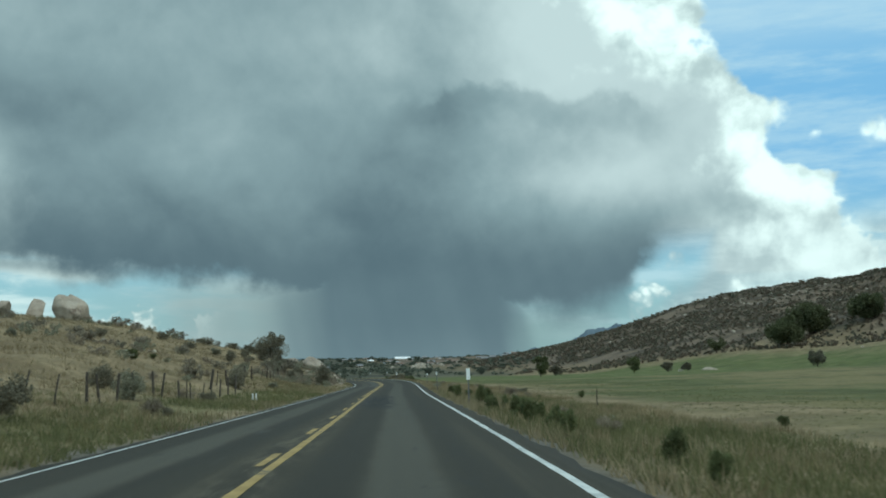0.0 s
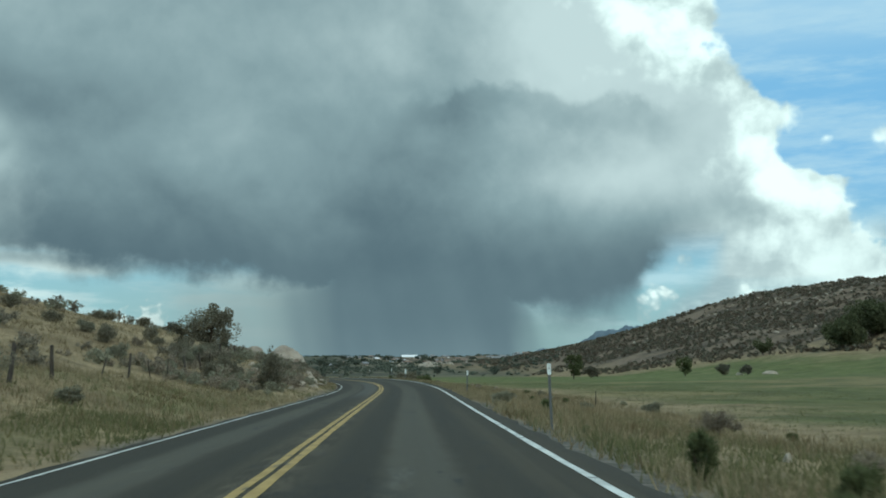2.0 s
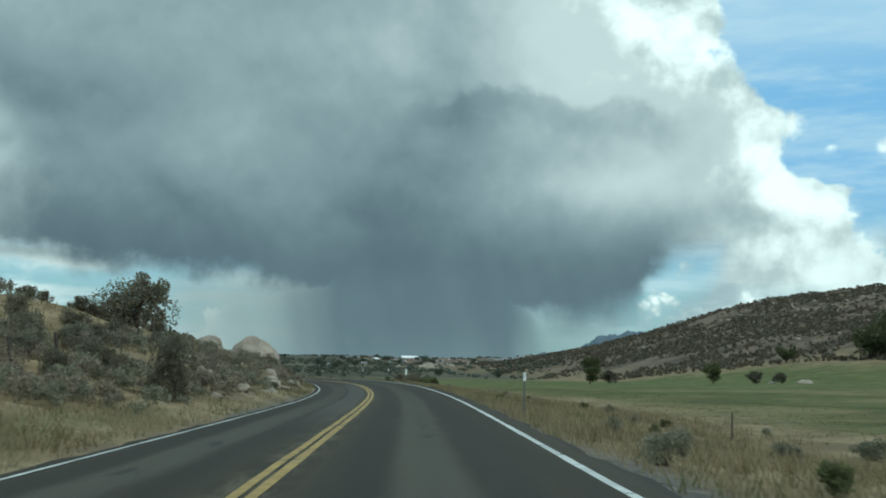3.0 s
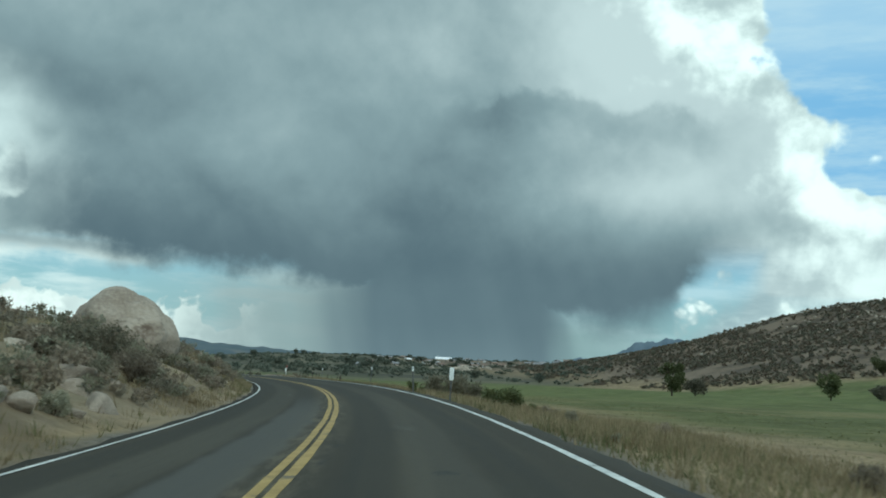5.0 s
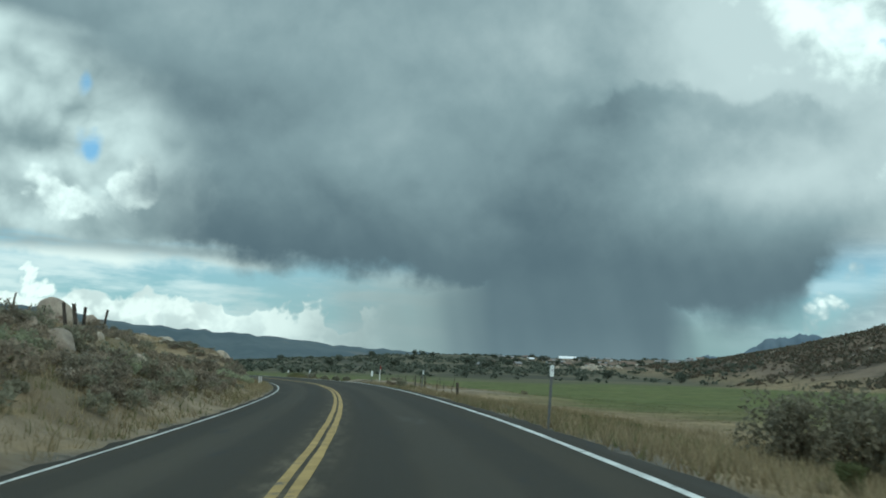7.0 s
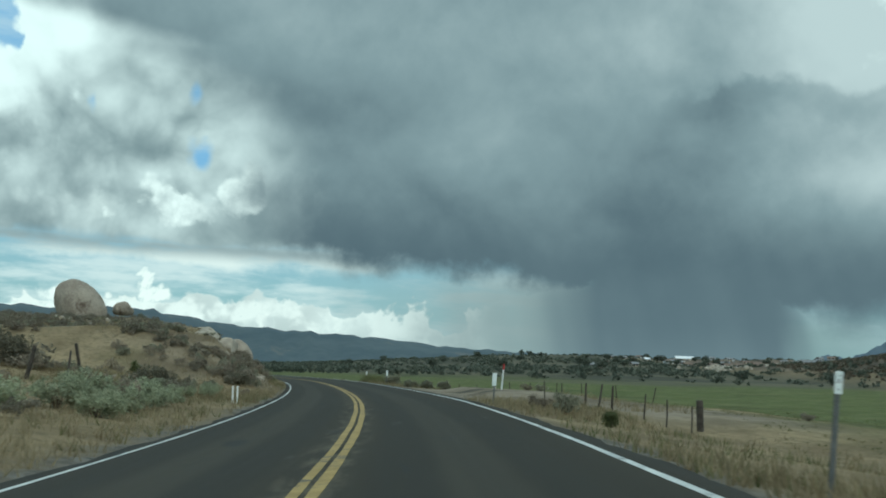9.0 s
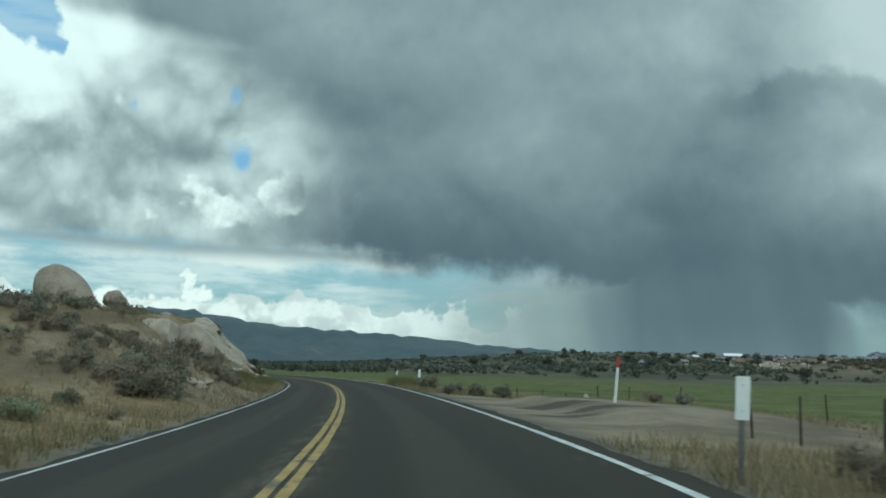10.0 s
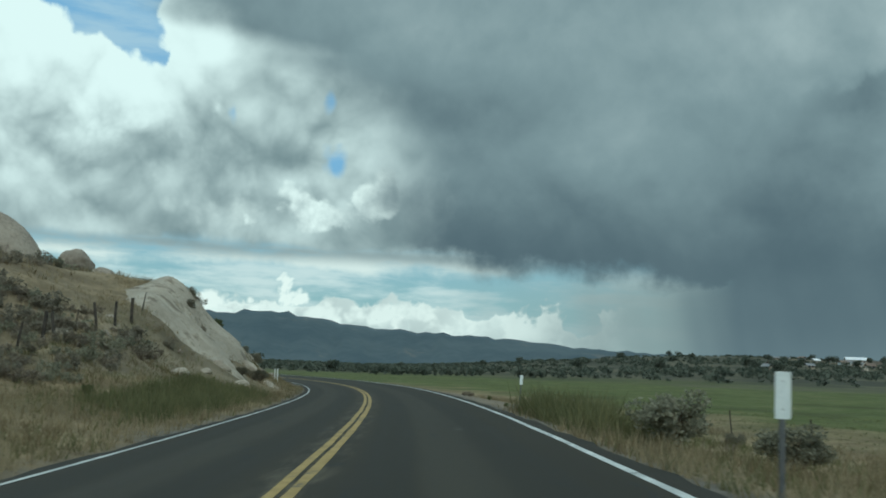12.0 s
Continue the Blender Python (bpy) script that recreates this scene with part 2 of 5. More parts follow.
level = line(blob(11.0, 10.7, 6.5, 1.5, 0.8, 0.14, soft), 0.22, line(blob(8.0, 18.6, 6.0, 2.2, 0.9, 0.12, soft), 0.16, level))
level = line(blob(-20.0, 15.0, 7.0, 1.5, 0.8, 0.16, soft), -0.20, line(blob(-17.0, 8.4, 9.0, 3.4, 0.9, 0.10, soft), -0.14, level))
level = line(times(w.ramp(azim, 1.0, 11.0), w.ramp(elev, 5.0, 13.0)), 0.40, level)
level = line(times(w.ramp(azim, 0.0, -8.0), w.ramp(elev, 12.0, 18.0)), -0.10, level)
broad = w.noise(warped(direction, 2.0, 0.25), 3.4, 3.0, 0.45)
uneven = line(w.m("SUBTRACT", broad, 0.5), 0.85, line(w.m("SUBTRACT", big, 0.5), 0.42, line(w.m("SUBTRACT", mid, 0.5), 0.16, line(relief, 0.16, 0.0))))
level = w.m("ADD", level, times(uneven, w.ramp(elev, 3.0, 11.0, 0.15, 1.0)))
level = w.m("ADD", level, times(w.ramp(elev, 13.0, 5.0), w.m("SUBTRACT", streak, 0.5), 0.13))
mass = w.mix(w.ramp(level, -0.1, 0.5), shade(0.092, 0.142, 0.168), shade(0.235, 0.325, 0.345))
mass = w.mix(w.ramp(level, 0.35, 1.0), mass, shade(0.52, 0.63, 0.63))
scene_sky = w.mix(storm, scene_sky, mass)
ground_side = w.ramp(elev, -1.5, -0.2)
scene_sky = w.mix(ground_side, shade(0.07, 0.08, 0.065), scene_sky)
back = w.add("ShaderNodeBackground")
w.put(back, 0, scene_sky)
w.put(back, 1, 1.0)
out = w.add("ShaderNodeOutputWorld")
world.node_tree.links.new(back.outputs[0], out.inputs[0])

sun = new("sun", bpy.data.lights.new("sun", "SUN"))
sun.data.energy, sun.data.angle, sun.data.color = 0.9, radians(14), (1.0, 0.95, 0.87)
a, b = radians(SUN_AZIMUTH), radians(SUN_HEIGHT)
sun.matrix_world = look((60 * math.sin(a), 60 * math.cos(a), 60 * math.tan(b)), (0, 0, 0))

# ---------------------------------------------------------------- mesh helpers
def part(name, bm, material, parent=None, label=""):
    """Links a bmesh as one mesh object under a thing or a part."""
    me = bpy.data.meshes.new(name)
    bm.to_mesh(me)
    bm.free()
    me.materials.append(material)
    ob = new(name, me)
    if parent is not None:
        ob.parent = parent
    if label:
        ob["label"] = label
    return ob


def smooth(ob):
    ob.data.polygons.foreach_set("use_smooth", [True] * len(ob.data.polygons))
    return ob


def raw_mesh(name, verts, faces, material, smoothed=False):
    me = bpy.data.meshes.new(name)
    verts = np.asarray(verts, dtype=np.float32)
    faces = np.asarray(faces, dtype=np.int32)
    n, k = faces.shape
    me.vertices.add(len(verts))
    me.vertices.foreach_set("co", verts.ravel())
    me.loops.add(n * k)
    me.loops.foreach_set("vertex_index", faces.ravel())
    me.polygons.add(n)
    me.polygons.foreach_set("loop_start", np.arange(0, n * k, k, dtype=np.int32))
    me.polygons.foreach_set("loop_total", np.full(n, k, dtype=np.int32))
    if smoothed:
        me.polygons.foreach_set("use_smooth", np.ones(n, dtype=bool))
    me.update(calc_edges=True)
    me.validate()
    me.materials.append(material)
    return me


def lattice(nu, nv):
    i = np.arange((nu - 1) * (nv - 1))
    a = (i // (nv - 1)) * nv + i % (nv - 1)
    return np.stack([a, a + nv, a + nv + 1, a + 1], 1)


# ---------------------------------------------------------------- materials
def stuff(name, dark, light, scale=4.0, rough=0.9, bump=0.3, grain=60.0, spot=None, spot_scale=0.6, spot_lo=0.55, metal=0.0, random_tint=0.0, depth=0.02, leaf=0.0):
    """A worn surface: two tones over two scales of noise, stains and a fine relief."""
    mat = bpy.data.materials.new(name)
    mat.use_nodes = True
    n = Nodes(mat.node_tree)
    co = n.add("ShaderNodeTexCoord").outputs["Object"]
    a = n.noise(co, scale, 5.0, 0.6)
    g = n.noise(co, grain, 3.0, 0.6)
    f = n.m("ADD", n.m("MULTIPLY", a, 0.65), n.m("MULTIPLY", g, 0.35))
    col = n.mix(n.ramp(f, 0.35, 0.65), (*dark, 1), (*light, 1))
    if spot:
        s = n.noise(co, spot_scale, 5.0, 0.65, 0.4)
        col = n.mix(n.ramp(s, spot_lo, spot_lo + 0.1), col, (*spot, 1))
    if random_tint:
        info = n.add("ShaderNodeObjectInfo").outputs["Random"]
        hue = n.add("ShaderNodeHueSaturation")
        n.put(hue, "Value", n.m("MULTIPLY_ADD", info, random_tint, 1.0 - random_tint / 2))
        n.put(hue, "Color", col)
        col = hue.outputs[0]
    b = n.add("ShaderNodeBump")
    n.put(b, "Strength", bump)
    n.put(b, "Distance", depth)
    n.put(b, "Height", f)
    p = n.add("ShaderNodeBsdfPrincipled")
    n.put(p, "Base Color", col)
    n.put(p, "Roughness", rough)
    n.put(p, "Metallic", metal)
    n.put(p, "Specular IOR Level", 0.2 if leaf else 0.4)
    n.put(p, "Normal", b.outputs[0])
    o = n.add("ShaderNodeOutputMaterial")
    shader = p.outputs[0]
    if leaf:  # light shines through thin leaves
        thin = n.add("ShaderNodeBsdfTranslucent")
        n.put(thin, 0, col)
        both = n.add("ShaderNodeMixShader")
        n.put(both, 0, leaf)
        n.put(both, 1, shader)
        n.put(both, 2, thin.outputs[0])
        shader = both.outputs[0]
    mat.node_tree.links.new(shader, o.inputs[0])
    return mat


def ground_material():
    """Dry grass, green pasture, sandy cuts and gravel, blended by what grows where."""
    mat = bpy.data.materials.new("ground")
    mat.use_nodes = True
    n = Nodes(mat.node_tree)
    co = n.add("ShaderNodeTexCoord").outputs["Object"]
    wide = n.noise(co, 0.02, 5.0, 0.6)
    a = n.noise(co, 0.25, 6.0, 0.65)
    g = n.noise(co, 3.0, 6.0, 0.7)

    def field(name):
        node = n.add("ShaderNodeAttribute")
        node.attribute_name = name
        return node.outputs["Fac"]

    dry = n.mix(n.ramp(a, 0.35, 0.65), (0.165, 0.122, 0.070, 1), (0.30, 0.23, 0.135, 1))
    dry = n.mix(n.ramp(g, 0.45, 0.7), dry, (0.125, 0.10, 0.055, 1))
    green = n.mix(n.ramp(a, 0.35, 0.65), (0.072, 0.082, 0.028, 1), (0.120, 0.124, 0.050, 1))
    green = n.mix(n.m("MULTIPLY", n.ramp(wide, 0.42, 0.58), n.m("MULTIPLY_ADD", field("lush"), -0.65, 0.85)), green, (0.215, 0.172, 0.085, 1))
    green = n.mix(n.m("MULTIPLY", field("lush"), 0.6), green, n.mix(n.ramp(a, 0.35, 0.65), (0.085, 0.112, 0.032, 1), (0.135, 0.160, 0.055, 1)))
    patchy = n.noise(co, 0.09, 6.0, 0.65, 0.4)
    green = n.mix(n.m("MULTIPLY", n.ramp(patchy, 0.50, 0.62), 0.55), green, (0.066, 0.070, 0.030, 1))
    green = n.mix(n.m("MULTIPLY", n.ramp(patchy, 0.44, 0.34), 0.5), green, (0.175, 0.155, 0.075, 1))
    green = n.mix(n.m("MULTIPLY", n.ramp(g, 0.45, 0.70), 0.55), green, (0.060, 0.066, 0.028, 1))
    sand = n.mix(n.ramp(a, 0.35, 0.65), (0.14, 0.115, 0.082, 1), (0.275, 0.228, 0.168, 1))
    sand = n.mix(n.ramp(g, 0.5, 0.75), sand, (0.20, 0.15, 0.095, 1))
    gravel = n.mix(n.ramp(g, 0.35, 0.65), (0.075, 0.072, 0.062, 1), (0.185, 0.17, 0.145, 1))
    brush = n.mix(n.ramp(n.noise(co, 0.05, 6.0, 0.7), 0.4, 0.6), (0.075, 0.060, 0.043, 1), (0.17, 0.13, 0.093, 1))
    col = n.mix(field("green"), dry, green)
    col = n.mix(field("brush"), col, brush)
    far_brush = n.mix(n.ramp(n.noise(co, 0.012, 6.0, 0.7), 0.42, 0.58), (0.062, 0.062, 0.044, 1), (0.115, 0.105, 0.070, 1))
    col = n.mix(field("valley"), col, far_brush)
    col = n.mix(field("sand"), col, sand)
    col = n.mix(field("gravel"), col, gravel)
    damp = field("damp")
    col = n.mix(n.m("MULTIPLY", n.ramp(n.m("ADD", damp, n.m("MULTIPLY", n.m("SUBTRACT", g, 0.5), 0.6)), 0.35, 0.6), 0.75), col, (0.062, 0.056, 0.045, 1))
    b = n.add("ShaderNodeBump")
    n.put(b, "Strength", 0.7)
    n.put(b, "Distance", 0.12)
    n.put(b, "Height", n.m("ADD", g, n.m("MULTIPLY", a, 0.8)))
    p = n.add("ShaderNodeBsdfPrincipled")
    n.put(p, "Base Color", col)
    n.put(p, "Roughness", 0.95)
    n.put(p, "Normal", b.outputs[0])
    n.put(p, "Specular IOR Level", 0.15)
    o = n.add("ShaderNodeOutputMaterial")
    mat.node_tree.links.new(p.outputs[0], o.inputs[0])
    return mat


def asphalt_material():
    """Old asphalt with polished wheel tracks, cracks and patches."""
    mat = bpy.data.materials.new("asphalt")
    mat.use_nodes = True
    n = Nodes(mat.node_tree)
    co = n.add("ShaderNodeTexCoord").outputs["Object"]
    across = n.add("ShaderNodeAttribute")
    across.attribute_name = "across"
    u = across.outputs["Fac"]
    along = n.add("ShaderNodeAttribute")
    along.attribute_name = "along"
    s = along.outputs["Fac"]
    a = n.noise(co, 0.35, 6.0, 0.65)
    g = n.noise(co, 55.0, 3.0, 0.7)
    long = n.noise(n.vec(n.m("MULTIPLY", u, 2.2), n.m("MULTIPLY", s, 0.035), 0.0), 1.0, 5.0, 0.6)
    col = n.mix(n.ramp(g, 0.3, 0.7), (0.0205, 0.017, 0.0108, 1), (0.048, 0.041, 0.027, 1))
    col = n.mix(n.m("MULTIPLY", n.ramp(long, 0.42, 0.62), 0.55), col, (0.064, 0.056, 0.038, 1))
    col = n.mix(n.ramp(s, 150.0, 215.0, 0.0, 0.55), col, (0.026, 0.022, 0.0145, 1))
    # paler strip between the wheel tracks
    lane = n.m("SUBTRACT", n.m("ABSOLUTE", u), 1.85)
    crown = n.m("MULTIPLY", n.ramp(n.m("ABSOLUTE", n.m("ADD", lane, n.m("MULTIPLY", n.m("SUBTRACT", a, 0.5), 0.5))), 0.62, 0.25), n.ramp(s, 60.0, 190.0, 0.38, 0.12))
    col = n.mix(crown, col, (0.112, 0.108, 0.088, 1))
    tyre = n.m("MULTIPLY", n.ramp(n.m("ABSOLUTE", n.m("SUBTRACT", n.m("ABSOLUTE", n.m("ADD", lane, n.m("MULTIPLY", n.m("SUBTRACT", long, 0.5), 0.5))), 0.85)), 0.5, 0.2), 0.5)
    col = n.mix(tyre, col, (0.025, 0.024, 0.019, 1))
    # spilled and flaking dark sealant
    blot = n.noise(n.vec(n.m("MULTIPLY", u, 1.0), n.m("MULTIPLY", s, 0.25), 0.0), 1.3, 7.0, 0.75, 0.3)
    col = n.mix(n.m("MULTIPLY", n.ramp(blot, 0.6, 0.64), 0.7), col, (0.022, 0.024, 0.024, 1))
    flaky = n.m("MULTIPLY", n.m("MULTIPLY", n.ramp(s, 36.0, 44.0), n.ramp(s, 66.0, 56.0)), n.ramp(n.m("ABSOLUTE", n.m("SUBTRACT", u, 0.95)), 0.95, 0.55))
    chips = n.noise(n.vec(n.m("MULTIPLY", u, 3.0), n.m("MULTIPLY", s, 0.9), 3.0), 1.0, 5.0, 0.7, 0.5)
    col = n.mix(n.m("MULTIPLY", flaky, n.ramp(chips, 0.46, 0.5)), col, (0.014, 0.015, 0.016, 1))
    pale = n.noise(n.vec(n.m("MULTIPLY", u, 0.9), n.m("MULTIPLY", s, 0.14), 7.0), 1.0, 6.0, 0.7, 0.4)
    col = n.mix(n.m("MULTIPLY", n.ramp(pale, 0.62, 0.72), 0.22), col, (0.17, 0.168, 0.155, 1))
    # an old pale seam of patching beside the centre line
    seam = n.m("MULTIPLY", n.ramp(n.m("ABSOLUTE", n.m("ADD", u, n.m("MULTIPLY_ADD", a, 0.5, 0.55))), 0.55, 0.35), n.m("MULTIPLY", n.ramp(s, 96.0, 112.0), n.ramp(s, 170.0, 150.0)))
    col = n.mix(n.m("MULTIPLY", seam, 0.35), col, (0.13, 0.13, 0.12, 1))
    # scuffed paint and dust either side of the centre lines
    dust = n.noise(n.vec(n.m("MULTIPLY", u, 3.0), n.m("MULTIPLY", s, 0.6), 5.0), 1.0, 6.0, 0.7, 0.3)
    halo = n.m("MULTIPLY", n.ramp(n.m("ABSOLUTE", u), 0.60, 0.15), n.ramp(dust, 0.42, 0.66))
    col = n.mix(n.m("MULTIPLY", halo, 0.55), col, (0.155, 0.130, 0.088, 1))
    b = n.add("ShaderNodeBump")
    n.put(b, "Strength", 0.5)
    n.put(b, "Distance", 0.006)
    n.put(b, "Height", g)
    p = n.add("ShaderNodeBsdfPrincipled")
    n.put(p, "Base Color", col)
    n.put(p, "Roughness", n.m("MULTIPLY_ADD", long, 0.2, 0.68))
    n.put(p, "Specular IOR Level", 0.22)
    n.put(p, "Normal", b.outputs[0])
    o = n.add("ShaderNodeOutputMaterial")
    mat.node_tree.links.new(p.outputs[0], o.inputs[0])
    return mat


GROUND = ground_material()
ASPHALT = asphalt_material()
WHITE_LINE = stuff("white_road_paint", (0.40, 0.415, 0.395), (0.66, 0.675, 0.64), 2.0, 0.7, 0.2, 40.0, (0.16, 0.16, 0.15), 3.0, 0.60)
YELLOW_LINE = stuff("yellow_road_paint", (0.26, 0.175, 0.055), (0.42, 0.29, 0.10), 2.0, 0.7, 0.2, 40.0, (0.12, 0.10, 0.065), 1.6, 0.56)
ROCK = stuff("weathered_granite", (0.22, 0.18, 0.138), (0.38, 0.33, 0.262), 0.9, 0.92, 0.6, 14.0, (0.13, 0.095, 0.07), 0.7, 0.56, depth=0.15, random_tint=0.25)
PALE_ROCK = stuff("pale_granite", (0.27, 0.232, 0.18), (0.44, 0.39, 0.31), 0.8, 0.9, 0.5, 12.0, (0.22, 0.17, 0.12), 0.5, 0.60, depth=0.12, random_tint=0.2)
# chaparral with the blue of distant haze mixed into its base colour
HAZED_MOUNTAIN = stuff("hazed_chaparral_mountain", (0.055, 0.085, 0.10), (0.085, 0.115, 0.125), 0.004, 1.0, 0.3, 0.03, (0.12, 0.13, 0.125), 0.006, 0.6, depth=6.0)
# the same slopes farther off: thicker haze painted as a paler, bluer tone
HAZED_FAR_MOUNTAIN = stuff("hazed_far_mountain", (0.085, 0.125, 0.16), (0.115, 0.155, 0.185), 0.004, 1.0, 0.3, 0.03, (0.13, 0.16, 0.18), 0.006, 0.6, depth=6.0)
SAGE = stuff("sage_leaves", (0.185, 0.18, 0.12), (0.33, 0.32, 0.235), 6.0, 0.85, 0.0, 50.0, random_tint=0.5, leaf=0.4)
PALE_SAGE = stuff("pale_flowering_sage", (0.25, 0.27, 0.16), (0.42, 0.44, 0.30), 6.0, 0.85, 0.0, 50.0, random_tint=0.3, leaf=0.4)
DUSK_BRUSH = stuff("dark_brush_leaves", (0.125, 0.115, 0.078), (0.235, 0.215, 0.155), 6.0, 0.85, 0.0, 50.0, random_tint=0.5, leaf=0.4)
SLAB_ROCK = stuff("bare_pale_granite", (0.27, 0.232, 0.175), (0.42, 0.37, 0.29), 0.5, 0.9, 0.5, 9.0, (0.19, 0.155, 0.11), 0.5, 0.54, depth=0.15)
SCRUB = stuff("grey_brown_scrub", (0.155, 0.135, 0.098), (0.28, 0.25, 0.19), 1.5, 0.9, 0.0, 20.0, leaf=0.4)
FAR_BRUSH = stuff("far_brush_leaves", (0.098, 0.092, 0.066), (0.17, 0.158, 0.115), 0.5, 0.9, 0.0, 5.0, leaf=0.3)
OAK_LEAVES = stuff("oak_leaves", (0.062, 0.072, 0.036), (0.115, 0.125, 0.062), 0.5, 0.9, 0.0, 5.0, leaf=0.3)
# leaf colour lightened and cooled to stand in for haze over the valley
HAZED_VALLEY_BRUSH = stuff("hazed_valley_leaves", (0.090, 0.105, 0.080), (0.15, 0.165, 0.125), 0.05, 0.9, 0.0, 1.0, leaf=0.4)
FAR_SCRUB = stuff("far_brown_scrub", (0.105, 0.084, 0.060), (0.185, 0.148, 0.107), 0.5, 0.9, 0.0, 5.0, leaf=0.3)
DRY_BRUSH = stuff("dry_brush_twigs", (0.185, 0.152, 0.112), (0.33, 0.28, 0.21), 6.0, 0.9, 0.0, 50.0, random_tint=0.5, leaf=0.4)
GREEN_BRUSH = stuff("green_brush_leaves", (0.088, 0.106, 0.046), (0.17, 0.185, 0.085), 6.0, 0.8, 0.0, 50.0, random_tint=0.5, leaf=0.4)
BARK = stuff("bark", (0.06, 0.045, 0.03), (0.14, 0.105, 0.075), 8.0, 0.95, 0.5, 60.0)
OLD_WOOD = stuff("weathered_post_wood", (0.03, 0.025, 0.02), (0.09, 0.075, 0.06), 5.0, 0.95, 0.5, 50.0, random_tint=0.4)
WHITE_PLATE = stuff("white_reflective_plate", (0.66, 0.72, 0.70), (0.78, 0.83, 0.80), 2.0, 0.45, 0.05, 30.0, (0.45, 0.48, 0.46), 4.0, 0.66)
STEEL = stuff("grey_steel_post", (0.10, 0.105, 0.105), (0.17, 0.175, 0.17), 6.0, 0.6, 0.1, 50.0, (0.09, 0.06, 0.045), 5.0, 0.62, metal=0.5)
WHITE_PAINT = stuff("white_painted_post", (0.60, 0.61, 0.58), (0.76, 0.77, 0.74), 4.0, 0.7, 0.1, 40.0, (0.35, 0.33, 0.30), 5.0, 0.62)
RED_PAINT = stuff("red_painted_post", (0.34, 0.035, 0.03), (0.50, 0.06, 0.05), 4.0, 0.7, 0.1, 40.0)
INK = stuff("black_ink", (0.03, 0.03, 0.03), (0.06, 0.06, 0.06), 5.0, 0.7, 0.0, 40.0)
DRY_GRASS = stuff("dry_grass_blades", (0.215, 0.172, 0.10), (0.375, 0.305, 0.188), 0.7, 0.9, 0.0, 9.0, (0.165, 0.125, 0.068), 0.35, 0.50, leaf=0.4)
GREEN_GRASS = stuff("green_grass_blades", (0.105, 0.112, 0.050), (0.20, 0.19, 0.092), 0.7, 0.9, 0.0, 9.0, (0.20, 0.17, 0.08), 0.3, 0.56, leaf=0.4)

# ---------------------------------------------------------------- the road's line
CURVE = [0.24, 0.285, 0.086, -0.334, -0.282, 0.265, 1.573, 2.663, 2.797, 2.606, 1.256, 1.245, 2.567, 2.387,
         1.128, 0.961, 1.216, 1.815, 2.601, 3.387, 4.166, 4.937, 4.937, 4.937, 4.5, 4.0, 4.0]  # per 1000 m, every 20 m
BANK_RIGHT = [-1.925, 1.793, 5.308, 6.205, 5.922, 5.998, 6.208, 6.358, 6.0]  # per cent, every 65 m
BANK_LEFT = [-3.003, -4.824, -6.435, -6.815, -5.901, -5.776, -5.975, -6.235, -6.0]
RISE = [0.0, 0.0, 0.233, 0.699, 0.988, 0.962, 0.85, 0.738, 0.626]
RIGHT_LINE, LEFT_LINE = 3.836, -3.228
RIGHT_EDGE, LEFT_EDGE = 4.2, -3.52

S = np.arange(-90.0, 521.0, 1.0)
bend = np.where(S < 0, 0.0, np.interp(S, np.arange(27) * 20.0, CURVE)) * 1e-3
turn = np.concatenate([[0], np.cumsum((bend[1:] + bend[:-1]) / 2)])
step_x, step_y = -np.sin(turn), np.cos(turn)
RX = np.concatenate([[0], np.cumsum((step_x[1:] + step_x[:-1]) / 2)])
RY = np.concatenate([[0], np.cumsum((step_y[1:] + step_y[:-1]) / 2)])
zero = 90
RX, RY = RX - RX[zero], RY - RY[zero]
KNOT = np.arange(9) * 65.0


def drop(y):
    """The whole valley floor falls away gently past the boulder bank."""
    return -0.0072 * (np.clip(y - 150, 0, 40) ** 2 / 80 + np.clip(y - 190, 0, 410))


def on_road(s, u):
    """The place on the road at s metres along and u metres to the right of the centre line."""
    s = np.asarray(s, dtype=float)
    u = np.asarray(u, dtype=float)
    th = np.interp(s, S, turn)
    z = np.interp(s, KNOT, RISE) + np.where(u > 0, u * np.interp(s, KNOT, BANK_RIGHT), -u * np.interp(s, KNOT, BANK_LEFT)) * 0.01
    y = np.interp(s, S, RY) + u * np.sin(th)
    return np.stack([np.interp(s, S, RX) + u * np.cos(th), y, z + drop(y)], -1)


def road_coords(x, y):
    """The nearest s along the road, and u to its right, for every place."""
    x, y = np.ravel(x), np.ravel(y)
    s, u = np.empty(len(x)), np.empty(len(x))
    for i in range(0, len(x), 20000):
        px, py = x[i:i + 20000, None], y[i:i + 20000, None]
        j = ((px - RX[::3]) ** 2 + (py - RY[::3]) ** 2).argmin(1) * 3
        ex, ey = px[:, 0] - RX[j], py[:, 0] - RY[j]
        th = turn[j]
        s[i:i + 20000] = S[j] + (-np.sin(th) * ex + np.cos(th) * ey)
        u[i:i + 20000] = np.cos(th) * ex + np.sin(th) * ey
    return s, u


def ease(v, lo, hi):
    q = np.clip((v - lo) / (hi - lo), 0, 1)
    return q * q * (3 - 2 * q)


GRAIN = np.random.default_rng(11).uniform(-1, 1, (256, 256))


